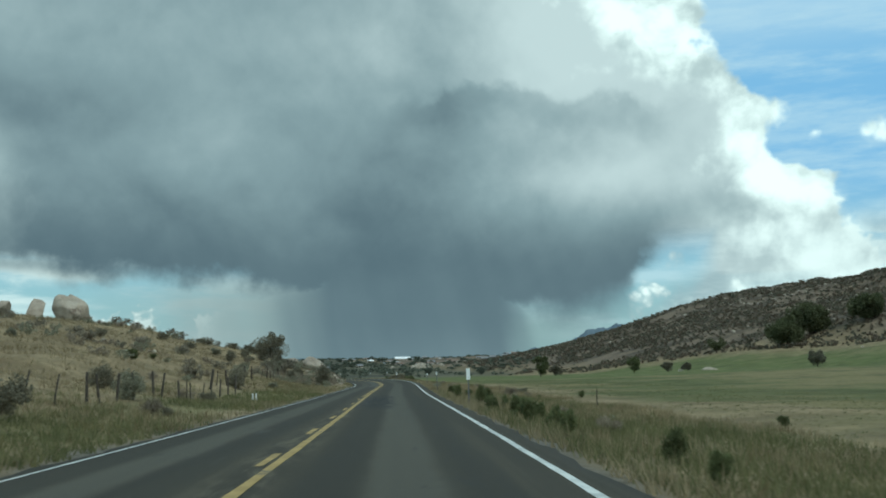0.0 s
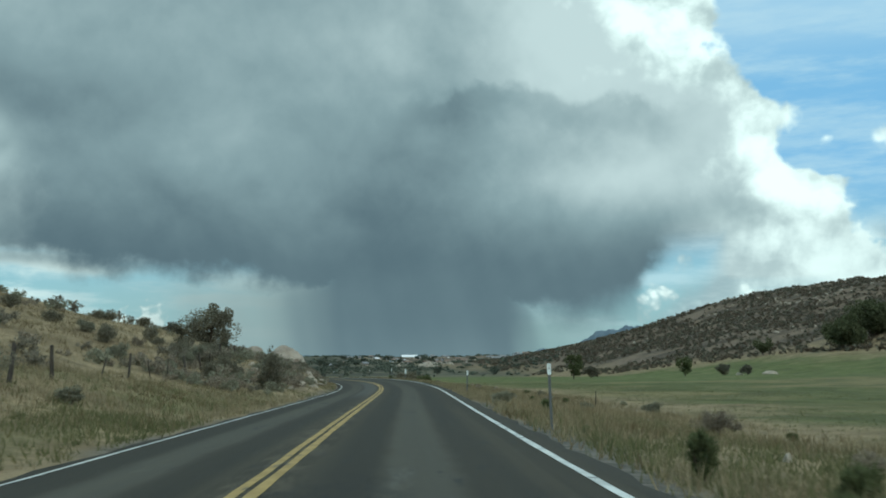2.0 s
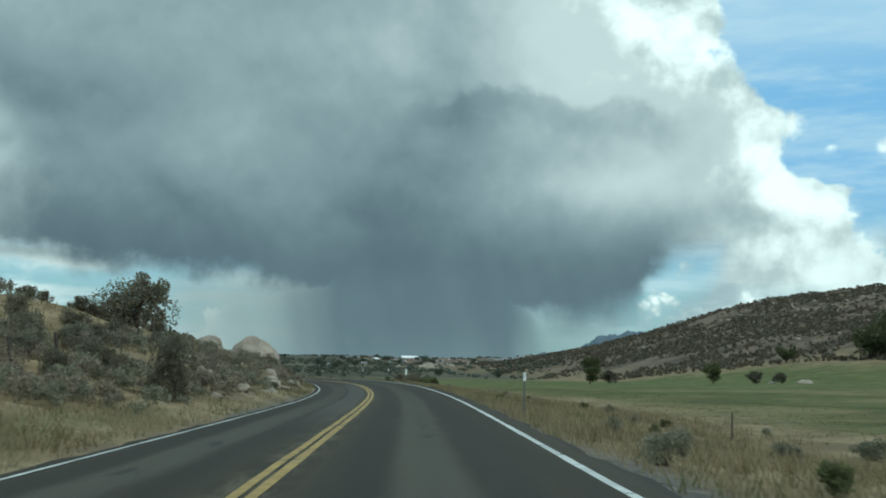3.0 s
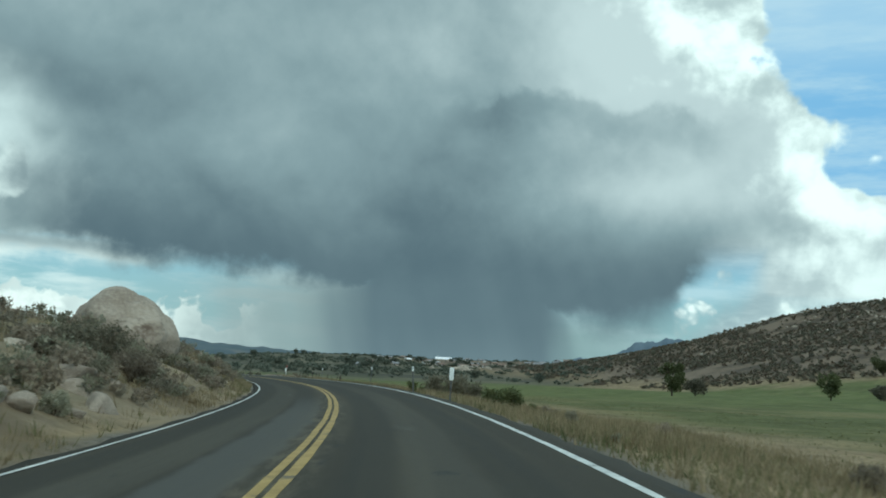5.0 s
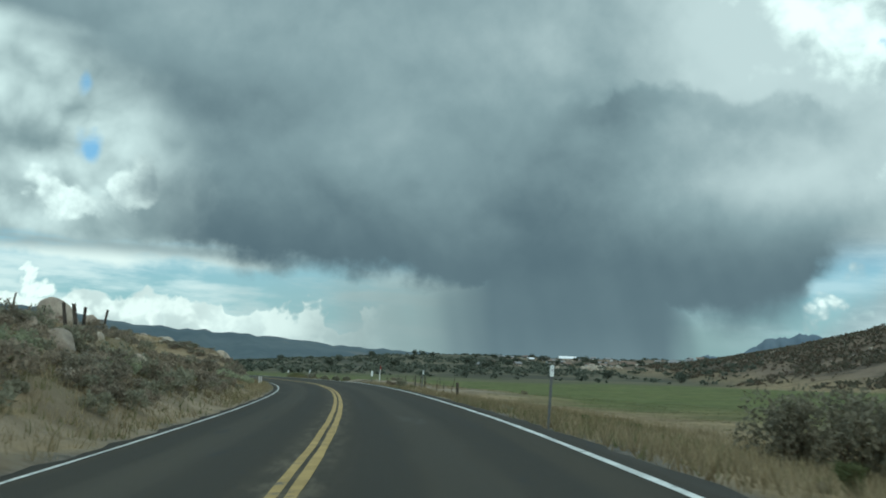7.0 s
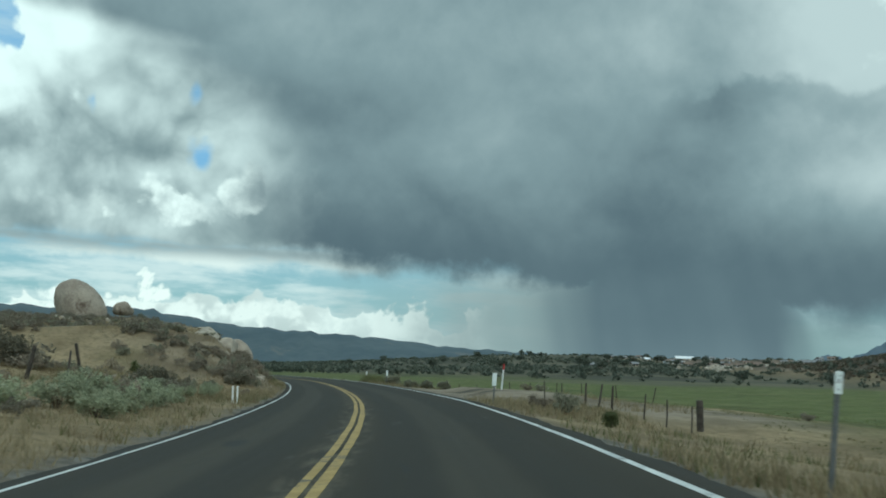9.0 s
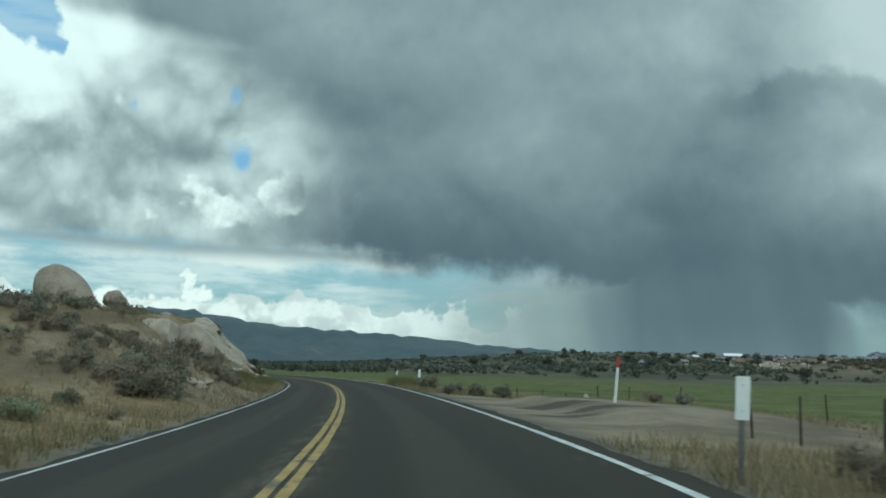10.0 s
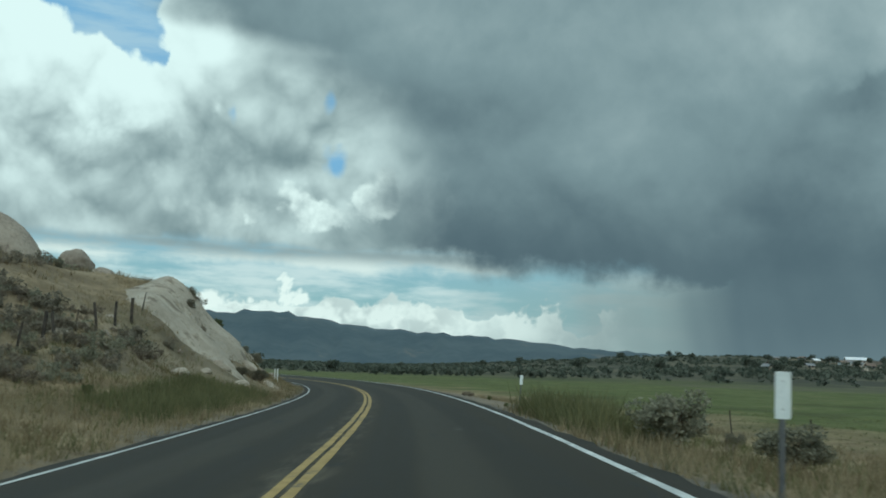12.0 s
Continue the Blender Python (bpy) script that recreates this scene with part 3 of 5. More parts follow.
def ripple(x, y, size, seed=0.0):
    """Smooth natural unevenness in three octaves, about -1 to 1."""
    total = 0.0
    for octave, weight in ((1.0, 1.0), (2.1, 0.5), (4.3, 0.28)):
        p = np.asarray(x, float) / (size * 1.6) * octave + 31.7 * seed + 57.3 * octave + 4000.0
        q = np.asarray(y, float) / (size * 1.6) * octave + 17.9 * seed + 91.1 * octave + 4000.0
        i, j = np.floor(p).astype(int), np.floor(q).astype(int)
        f, g = p - i, q - j
        f, g = f * f * (3 - 2 * f), g * g * (3 - 2 * g)
        a = GRAIN[i % 256, j % 256] * (1 - f) + GRAIN[(i + 1) % 256, j % 256] * f
        b = GRAIN[i % 256, (j + 1) % 256] * (1 - f) + GRAIN[(i + 1) % 256, (j + 1) % 256] * f
        total = total + weight * (a * (1 - g) + b * g)
    return total


# heights of the land west of the road over the road, out from its edge
WEST_OUT = [4.0, 6.0, 8.5, 12.0, 20.0, 35.0, 70.0]
WEST = {
    -60: [0.0, 0.1, 0.3, 0.7, 1.9, 4.5, 9.0],
    50: [0.0, 0.1, 0.3, 0.8, 2.3, 5.2, 11.0],
    100: [0.0, 0.3, 0.7, 1.5, 3.6, 7.0, 12.0],
    140: [0.0, 0.7, 1.7, 3.0, 5.2, 8.5, 12.0],
    165: [0.0, 0.7, 1.7, 2.6, 4.0, 6.0, 9.0],
    185: [0.0, 0.9, 2.0, 2.8, 3.9, 5.5, 7.5],
    205: [0.0, 1.0, 2.1, 2.8, 3.4, 4.2, 5.5],
    230: [0.0, 0.5, 1.2, 1.8, 2.2, 2.6, 4.0],
    255: [0.0, 0.0, 0.1, 0.3, 0.9, 2.2, 6.0],
    278: [0.0, 0.1, 0.4, 0.8, 1.4, 3.0, 7.0],
    285: [0.0, 1.3, 2.6, 3.2, 3.0, 3.8, 7.5],
    291: [0.0, 1.6, 3.1, 3.5, 3.3, 4.2, 8.5],
    298: [0.0, 0.9, 1.9, 2.4, 2.6, 4.4, 9.0],
    305: [0.0, 0.0, 0.2, 0.7, 1.8, 5.0, 10.0],
    330: [0.0, 0.1, 0.4, 1.2, 3.2, 5.6, 8.6],
    346: [0.0, 0.3, 1.1, 3.2, 5.7, 6.7, 8.2],
    360: [0.0, 0.8, 3.0, 6.0, 7.0, 7.2, 8.0],
    375: [0.0, 0.8, 2.6, 5.6, 7.0, 7.5, 8.0],
    390: [0.0, 0.3, 0.9, 2.0, 3.4, 4.4, 5.0],
    405: [0.0, 0.1, 0.3, 0.7, 1.2, 1.6, 2.0],
    440: [0.0, 0.0, 0.0, 0.1, 0.2, 0.2, 0.2],
}


def hill_foot(x, y):
    """Metres beyond the foot of the eastern hill."""
    return (x - 115) * 0.921 + (y - 500) * 0.16 + 22.9


def land(x, y):
    """The height of the ground and its road coordinates at every place."""
    shape = np.shape(x)
    x, y = np.ravel(np.asarray(x, float)), np.ravel(np.asarray(y, float))
    s, u = road_coords(x, y)
    sc = np.clip(s, -90, 520)
    mid_z = np.interp(sc, KNOT, RISE)
    edge_r = mid_z + RIGHT_EDGE * np.interp(sc, KNOT, BANK_RIGHT) * 0.01
    edge_l = mid_z - LEFT_EDGE * np.interp(sc, KNOT, BANK_LEFT) * 0.01
    # open land: pasture, then a long rise far off
    ang = np.degrees(np.arctan2(x + 20, y - 150))
    field_z = -0.7 + 1.0 * ease(y, 60, 320) + 36 * ease(np.hypot(x, y), 380, 1950) * (0.06 + 0.94 * ease(ang, -24, -4) * ease(y, 0, 300))
    # the brushy hill east of the pasture
    d = hill_foot(x, y)
    hill = (62.7 + 0.0267 * (y - 600)) * np.sin(np.clip(d / 281.6, 0, 1) * math.pi / 2) ** 1.32 * ease(-y, -1152, -696) + 3 * ease(d, -130, 10) * ease(-y, -800, -400)
    hill += np.clip(d, 0, 200) / 200 * 5 * ripple(x, y, 38.0)
    field_z = field_z + hill
    # east of the road
    k = ease(u, RIGHT_EDGE + 0.5, 30)
    pull = ease(s, 254, 264) * (1 - ease(s, 298, 312))  # the level pull-out
    k = k * (1 - pull) + pull * ease(u, 13, 34)
    near = edge_r - 0.05 - (0.10 - 0.08 * pull) * np.clip(u - RIGHT_EDGE, 0, 9)
    near = near + 0.36 * ease(s, 268, 275) * (1 - ease(s, 288, 295)) * ease(u, 6.4, 8.2) * (1 - ease(u, 11, 14))
    east = near * (1 - k) + field_z * k
    # west of the road
    keys = sorted(WEST)
    cols = np.array([[WEST[q][i] for q in keys] for i in range(len(WEST_OUT))])
    at_s = np.stack([np.interp(sc, keys, c) for c in cols], 1)
    out = np.clip(-u, WEST_OUT[0], None)
    west = np.zeros(len(x))
    for i in range(len(WEST_OUT) - 1):
        t = np.clip((out - WEST_OUT[i]) / (WEST_OUT[i + 1] - WEST_OUT[i]), 0, 1)
        t = t * t * (3 - 2 * t) * 0.5 + t * 0.5
        west += (at_s[:, i + 1] - at_s[:, i]) * t
    west = (west + edge_l * (1 - ease(out, 10, 60))) * (1 - ease(out, 110, 260)) + field_z * ease(out, 110, 260)
    west += ease(out, 4.5, 10) * (0.16 * ripple(x, y, 2.2) + 0.30 * ripple(x, y, 6.5, 2.0)) * (1 - ease(out, 100, 200))
    bank = np.maximum(ease(s, 100, 112) * (1 - ease(s, 222, 230)), ease(s, 282, 287) * (1 - ease(s, 297, 302)))
    west += bank * ease(out, 4.8, 6.5) * (1 - ease(out, 12, 18)) * (0.40 * ripple(x, y, 1.9, 7.0) + 0.25 * ripple(x, y, 4.5, 4.0))
    gully = np.abs(ripple(s / 1.0, out * 0.22, 2.6, 9.0))
    west += bank * ease(out, 4.6, 6.2) * (1 - ease(out, 9, 13)) * (0.45 * np.clip(gully, 0, 0.7) - 0.25)
    rough = ease(u, 6, 14) * (0.06 * ripple(x, y, 1.8) + 0.12 * ripple(x, y, 7.0, 1.0))
    z = np.where(u > 0, east + rough, west)
    # the land runs under the road
    inside = (u > LEFT_EDGE) & (u < RIGHT_EDGE)
    lane_z = mid_z + np.where(u > 0, u * np.interp(sc, KNOT, BANK_RIGHT), -u * np.interp(sc, KNOT, BANK_LEFT)) * 0.01
    under = np.minimum(ease(u, LEFT_EDGE, LEFT_EDGE + 0.8), ease(-u, -RIGHT_EDGE, -RIGHT_EDGE + 0.8))
    z = np.where(inside, lane_z - 0.06 - 0.3 * under, z)
    return (z + drop(y)).reshape(shape), s.reshape(shape), u.reshape(shape)


def spread(core_lo, core_hi, step, far_lo, far_hi, grow):
    mid_part = np.arange(core_lo, core_hi, step)
    def tail(start, end):
        out, d, v = [], step, start
        while v < end:
            d *= grow
            v += d
            out.append(v)
        return np.array(out)
    return np.concatenate([-tail(-core_lo, -far_lo)[::-1], mid_part, tail(core_hi, far_hi)])


gx = spread(-130.0, 36.0, 0.55, -4200.0, 4200.0, 1.035)
gy = spread(-6.0, 430.0, 0.6, -1500.0, 4300.0, 1.035)
GX, GY = np.meshgrid(gx, gy, indexing="ij")
GZ, GS, GU = land(GX, GY)
me = raw_mesh("ground", np.stack([GX, GY, GZ], -1).reshape(-1, 3), lattice(len(gx), len(gy)), GROUND, True)


def zone(mesh, name, values):
    mesh.attributes.new(name, "FLOAT", "POINT").data.foreach_set("value", np.ravel(values).astype(np.float32))


wob = ripple(GX, GY, 5.0)
GD = hill_foot(GX, GY) - 45 * (1 - ease(GY, 420, 540))  # grass climbs further up the near end
slope = np.hypot(*np.gradient(GZ, gx, gy))
zone(me, "green", np.clip(ease(GU + 4 * wob, 14, 26) * (1 - ease(GD + 6 * wob, -22, 6)) * (GU > 0)
     + (GU < 0) * ease(-GU, 4.2, 5.5) * (1 - ease(-GU, 10, 18)) * np.maximum(np.maximum(ease(wob, 0.15, 0.7) * 0.55, 0.5 * (1 - ease(GS, 55, 95)) * (1 - ease(-GU + wob, 6.5, 9.5)) * ease(wob, -0.9, 0.0)), 0.35 * ease(GS, 300, 308) * (1 - ease(GS, 345, 360)) * ease(wob, -0.4, 0.2)), 0, 1))
zone(me, "sand", np.clip((GU < 0) * ease(slope + 0.16 * wob, 0.22, 0.40) * (GS > 110) * (GS < 420) * (1 - ease(-GU + 2 * wob, 9, 16)) * 0.6, 0, 1)
     + 0.30 * (GU < 0) * ease(-GU + 3 * wob, 8, 14) * ease(GS, 296, 306) * (1 - ease(GS, 400, 420))
     + ((GU > RIGHT_EDGE) & (GU < 16 + 2 * wob)) * ease(GS, 262, 272) * (1 - ease(GS, 300, 312)) * (1 - ease(GU + wob, 11, 16))
     + ((GU > RIGHT_EDGE) & (GU < 13)) * ease(GS, 326, 338) * (1 - ease(GS, 400, 420)) * (1 - ease(GU + wob, 8, 12))
     + (GU > 11) * (GU < 24) * ease(GS, 258, 264) * (1 - ease(GS, 286, 296)) * ease(wob, -0.2, 0.2) * (1 - ease(GU + 2 * wob, 17, 22)))
zone(me, "gravel", np.where(GU > 0, 1 - ease(GU + 0.5 * wob, RIGHT_EDGE + 0.1, RIGHT_EDGE + 1.3), 1 - ease(-GU + 0.4 * wob, -LEFT_EDGE, -LEFT_EDGE + 0.6)))
zone(me, "brush", np.clip(ease(GD + 8 * wob, 8, 42) * (GU > 0), 0, 1))
zone(me, "lush", np.clip(ease(GY + 30 * ripple(GX, GY, 40.0), 190, 300) * (GU > 0) + (GU < 0) * (GS < 105), 0, 1))
zone(me, "valley", ease(GY + 60 * ripple(GX, GY, 70.0), 560, 690) * (1 - ease(GD, 0, 30)))
zone(me, "damp", np.clip(sum(np.exp(-((GS - a) / da) ** 2 - ((GU - b) / db) ** 2) for a, da, b, db in ((281.5, 1.6, 7.2, 1.6), (277.6, 0.9, 8.0, 1.6), (275.6, 0.8, 6.2, 1.2), (287.0, 1.4, 9.5, 1.8))), 0, 1))
tagged(new("ground", me), "dry grassy land with green pasture and sandy road cuts", "ground", kind="structure")

# the carriageway
rs = np.arange(-60.0, 500.0, 1.0)
ru = np.array([LEFT_EDGE - 0.02, LEFT_EDGE, -3.0, -2.0, -1.0, 0.0, 1.0, 2.0, 3.0, 3.95, RIGHT_EDGE, RIGHT_EDGE + 0.02])
AS, AU = np.meshgrid(rs, ru, indexing="ij")
pts = on_road(AS, AU)
pts[:, 0, 2] -= 0.10
pts[:, -1, 2] -= 0.10
pts[:, 1, :2] += np.stack([0.06 * np.sin(rs * 1.3) + 0.05 * np.sin(rs * 3.1), 0 * rs], 1)
pts[:, -2, :2] += np.stack([0.06 * np.sin(rs * 1.1) + 0.05 * np.sin(rs * 2.7), 0 * rs], 1)
me = raw_mesh("road", pts.reshape(-1, 3), lattice(len(rs), len(ru))[:, ::-1], ASPHALT, False)
zone(me, "across", AU)
zone(me, "along", AS)
road = tagged(new("road", me), "worn dark asphalt two-lane road with patches", "road", kind="structure")


def stripe(name, line_at, width, spans, material, label):
    """Painted lines along the road, 4 mm above it."""
    verts, faces = [], []
    for lo, hi in spans:
        n = max(2, int((hi - lo) / 1.0) + 1)
        ss = np.linspace(lo, hi, n)
        wear = 0.006 * np.sin(ss * 0.9) + 0.004 * np.sin(ss * 2.3)
        u = line_at(ss)
        a = on_road(ss, u - width / 2 + wear)
        b = on_road(ss, u + width / 2 + wear[::-1])
        k = len(verts)
        for p, q in zip(a, b):
            verts += [(p[0], p[1], p[2] + 0.006), (q[0], q[1], q[2] + 0.006)]
        faces += [(k + 2 * i, k + 2 * i + 1, k + 2 * i + 3, k + 2 * i + 2) for i in range(n - 1)]
    ob = new(name, raw_mesh(name, verts, faces, material))
    return tagged(ob, label, "road marking", kind="structure")


breaks = np.cumsum(np.random.default_rng(5).uniform(4.0, 11.0, 75)) - 60
stripe("edge_line_east", lambda q: RIGHT_LINE - 0.10 * (1 - ease(q, 180, 270)), 0.115, [(lo + 0.07, hi) for lo, hi in zip(breaks, breaks[1:])], WHITE_LINE, "solid white edge line painted on asphalt")
stripe("edge_line_west", lambda q: LEFT_LINE, 0.08, [(-60, 500)], WHITE_LINE, "solid white edge line painted on asphalt")
stripe("centre_line_east", lambda q: 0.13, 0.135, [(-60, 500)], YELLOW_LINE, "solid yellow centre line, worn paint")
stripe("centre_line_west", lambda q: -0.065, 0.12, [(q, q + 2.13) for q in np.arange(-50, 60, 7.315) + 0.45] + [(62, 500)], YELLOW_LINE, "broken, then solid yellow centre line")


# ---------------------------------------------------------------- far ridges
def ridge(name, a0, a1, dist, profile, depth, label, material):
    """A far mountain range between two azimuths, with a crest profile in metres and spurs in front."""
    na, nd = 160, 26
    az = np.linspace(radians(a0), radians(a1), na)
    q = np.linspace(0, 1, nd)
    AZ, Q = np.meshgrid(az, q, indexing="ij")
    deg = np.degrees(AZ)
    crest = np.interp(deg, [p[0] for p in profile], [p[1] for p in profile])
    crest = crest * (1 + 0.025 * np.sin(deg * 3.1) + 0.02 * np.sin(deg * 7.7 + 1) + 0.012 * np.sin(deg * 19.0))
    rise = np.sin(np.clip(Q / 0.7, 0, 1) * math.pi / 2) ** 1.3
    spur = 0.09 * np.sin(deg * 2.6 + Q * 4) + 0.05 * np.sin(deg * 6.3 - Q * 5) + 0.05 * np.sin(deg * 14 + Q * 9)
    h = crest * (rise + spur * rise * (1 - rise) * 2.4) * np.where(Q > 0.7, 1 - (Q - 0.7) * 1.5, 1) - 6
    r = dist - depth * 0.7 + depth * Q
    v = np.stack([r * np.sin(AZ), r * np.cos(AZ), h], -1).reshape(-1, 3)
    return tagged(new(name, raw_mesh(name, v, lattice(na, nd)[:, ::-1], material, True)), label, "mountain", kind="structure")


ridge("backdrop_ridge_west", -75, -2, 3700, [(-75, 230), (-50, 190), (-38, 165), (-31, 158), (-28.8, 172), (-26.2, 152), (-23.8, 130), (-20.5, 120), (-17, 112), (-14.5, 102), (-12.2, 87), (-9.2, 80), (-7.6, 77), (-2, 70)], 1200, "far dark chaparral mountain range, painted blue for haze", HAZED_MOUNTAIN)
ridge("backdrop_ridge_east", 7, 30, 4300, [(6, 60), (7.7, 130), (8.6, 105), (9.4, 138), (11, 200), (12.3, 214), (16, 214), (30, 210)], 500, "far mountain above the pasture hill, painted pale blue for haze", HAZED_FAR_MOUNTAIN)

# ---------------------------------------------------------------- things by the road
rng = np.random.default_rng(7)


def ground_at(x, y):
    return float(land(np.array([x]), np.array([y]))[0][0])


def spot_at(s, u):
    """The place on the ground at road coordinates, as x, y, z."""
    p = on_road(s, u)
    return float(p[0]), float(p[1]), ground_at(p[0], p[1])


def box(bm, lo, hi, bevel=0.0):
    made = bmesh.ops.create_cube(bm, size=1.0)["verts"]
    c = [(a + b) / 2 for a, b in zip(lo, hi)]
    for v in made:
        v.co = Vector([c[i] + v.co[i] * (hi[i] - lo[i]) for i in range(3)])
    if bevel:
        edges = {e for v in made for e in v.link_edges}
        bmesh.ops.bevel(bm, geom=list(edges), offset=bevel, segments=2, profile=0.5, affect="EDGES")
    return bm


def thing(name, m, label, category, group=""):
    ob = new(name)
    ob.matrix_basis = m
    return tagged(ob, label, category, group)


# --- boulders
def stone_mesh(name, seed, subdiv, material, lump=0.22, cut=0.0):
    """A weathered rounded boulder of about unit radius, base a little flattened."""
    bm = bmesh.new()
    bmesh.ops.create_icosphere(bm, subdivisions=subdiv, radius=1.0)
    off = Vector((seed * 3.7, seed * 1.9, seed * 5.3))
    for v in bm.verts:
        p = v.co.copy()
        d = noise.noise(p * 0.9 + off) * lump * 1.6 + noise.noise(p * 2.3 + off) * lump * 0.5 + noise.noise(p * 6.0 + off) * lump * 0.16 + noise.noise(p * 14.0 + off) * lump * 0.06
        q = p * (1 + d)
        if cut:
            for k in range(8):
                way = Vector((math.sin(seed * 5 + k * 2.1), math.cos(seed * 3 + k * 1.7), math.sin(k * 2.9 + seed) * 0.6)).normalized()
                far = q.dot(way) - (0.56 + 0.12 * math.sin(seed + k))
                if far > 0:
                    q -= way * far * cut
        if q.z < -0.55:
            q.z = -0.55 + (q.z + 0.55) * 0.3
        v.co = q
    me = bpy.data.meshes.new(name)
    bm.to_mesh(me)
    bm.free()
    me.materials.append(material)
    me.polygons.foreach_set("use_smooth", [True] * len(me.polygons))
    return me


def boulder(mesh, x, y, top, size, label, turn_deg=0.0, tilt=(0.0, 0.0), group=""):
    """One boulder, bedded in the ground; size is its half extents."""
    ob = new("boulder", mesh)
    zc = top + float(drop(y)) - size[2]
    ob.matrix_basis = Matrix.LocRotScale((x, y, zc), Euler((radians(tilt[0]), radians(tilt[1]), radians(turn_deg))), size)
    return tagged(ob, label, "boulder", group)


BIG = [stone_mesh("boulder", k, 5, ROCK, 0.16) for k in range(3)]
SMALL = [stone_mesh("rock", 10 + k, 3, ROCK, 0.38, 0.95) for k in range(5)]
PALE = [stone_mesh("rock", 20 + k, 3, PALE_ROCK, 0.34, 0.95) for k in range(4)]
EGG = stone_mesh("boulder", 2, 5, ROCK, 0.07)
for v in EGG.vertices:  # steep on one side, sloping on the other
    v.co.x += -0.42 * max(v.co.z, 0.0) + 0.30 * max(-v.co.z, 0.0)
CRAG = [stone_mesh("boulder", 31 + k, 4, ROCK, 0.34, 0.85) for k in range(3)]
boulder(BIG[0], -12.8, 167.0, 4.5, (2.1, 2.3, 1.8), "great rounded tan granite boulder above the road cut", 25)
boulder(BIG[1], -15.2, 157.4, 4.2, (1.3, 1.3, 1.1), "rounded granite boulder behind brush on the bank", 80)
boulder(CRAG[0], -48.0, 154.0, 14.7, (3.6, 3.2, 3.4), "blunt granite crag standing on the grassy hilltop", 10)
boulder(CRAG[2], -52.6, 152.5, 13.5, (2.2, 2.0, 2.2), "smaller granite crag beside a larger one", 70)
boulder(CRAG[1], -57.2, 151.0, 12.9, (2.8, 2.0, 1.4), "low granite outcrop on the grassy hilltop", 130)
boulder(EGG, -103.4, 360.5, 14.8, (3.7, 3.6, 4.6), "huge egg-shaped granite boulder standing on the hilltop", 16)
boulder(BIG[0], -98.7, 364.8, 11.7, (1.7, 1.6, 1.3), "smaller rounded boulder beside a huge one", 120)
boulder(PALE[0], -42.5, 283.9, 3.95, (0.95, 0.8, 0.75), "pale split granite rock on a sandy bank", 40)
boulder(EGG, -44.2, 289.7, 4.15, (0.85, 0.75, 1.15), "upright pointed pale granite rock on a sandy bank", 10)
boulder(PALE[2], -47.2, 290.4, 4.3, (0.9, 0.7, 0.6), "pale granite rock on a sandy bank", 70)

for k in range(75):  # ledges in the road cuts
    lo, hi = [(108, 150), (150, 182), (182, 224), (284, 300), (340, 372)][k % 5]
    s_at = rng.uniform(lo, hi)
    u_at = -rng.uniform(4.9, 9.5)
    x, y, z = spot_at(s_at, u_at)
    size = rng.uniform(0.25, 0.75) * (0.7 if k % 5 == 3 else 1.0)
    mesh = (SMALL + PALE)[rng.integers(0, 9)]
    boulder(mesh, x, y, z - float(drop(y)) + size * 0.45, (size * rng.uniform(0.8, 1.3), size * rng.uniform(0.8, 1.3), size * rng.uniform(0.5, 0.8)),
            "weathered granite rock bedded in the road cut", rng.uniform(0, 360), group="rocks in the road cuts")
for k in range(30):  # tilted ledges at the foot of the first bank
    x, y, z = spot_at(rng.uniform(116, 152), -rng.uniform(5.1, 8.6))
    size = rng.uniform(0.32, 0.72)
    boulder(SMALL[k % 5], x, y, z - float(drop(y)) + size * 0.5, (size * rng.uniform(1.0, 1.7), size, size * rng.uniform(0.5, 0.75)),
            "tilted tan granite ledge in the road bank", rng.uniform(0, 360), (rng.uniform(-15, 15), rng.uniform(-15, 15)), group="ledges in the road bank")
for k in range(46):  # rocks over the hillsides
    s_at = rng.uniform(95, 375)
    u_at = -rng.uniform(14, 60)
    x, y, z = spot_at(s_at, u_at)
    size = rng.uniform(0.3, 1.1)
    boulder((SMALL + PALE)[rng.integers(0, 9)], x, y, z - float(drop(y)) + size * 0.5, (size, size * rng.uniform(0.7, 1.2), size * 0.7),
            "weathered granite rock in dry hillside grass", rng.uniform(0, 360), group="rocks on the hillside")
for x, y, sx, sz in ((104, 330, 3.2, 1.2), (92, 322, 1.6, 0.8), (111, 345, 1.4, 0.8), (6.2, 178, 0.25, 0.3), (-27, 293, 0.35, 0.35), (-25.5, 290.0, 0.3, 0.3), (8.5, 70.5, 0.18, 0.2)):
    z = ground_at(x, y)
    boulder(PALE[int(x) % 4], x, y, z - float(drop(y)) + sz * 0.8, (sx, sx * 0.7, sz), "pale rock lying in pasture grass", x * 7)

# the pale rock slab beside the far bend
rows, cols_ = 46, 34
slab_v = []
for i in range(rows):
    for j in range(cols_):
        s_at = 347 + 37 * i / (rows - 1)
        out = 5.5 + 9.3 * j / (cols_ - 1) + 0.5 * math.sin(i * 0.7)
        p = on_road(s_at, -out)
        slab_v.append((p[0], p[1]))
slab_v = np.array(slab_v)
slab_z = land(slab_v[:, 0], slab_v[:, 1])[0]
jj = np.tile(np.arange(cols_), rows) / (cols_ - 1)
ii = np.repeat(np.arange(rows), cols_) / (rows - 1)
dome = np.clip(np.minimum(np.minimum(jj, 1 - jj) * 4, np.minimum(ii, 1 - ii) * 5), 0, 1)
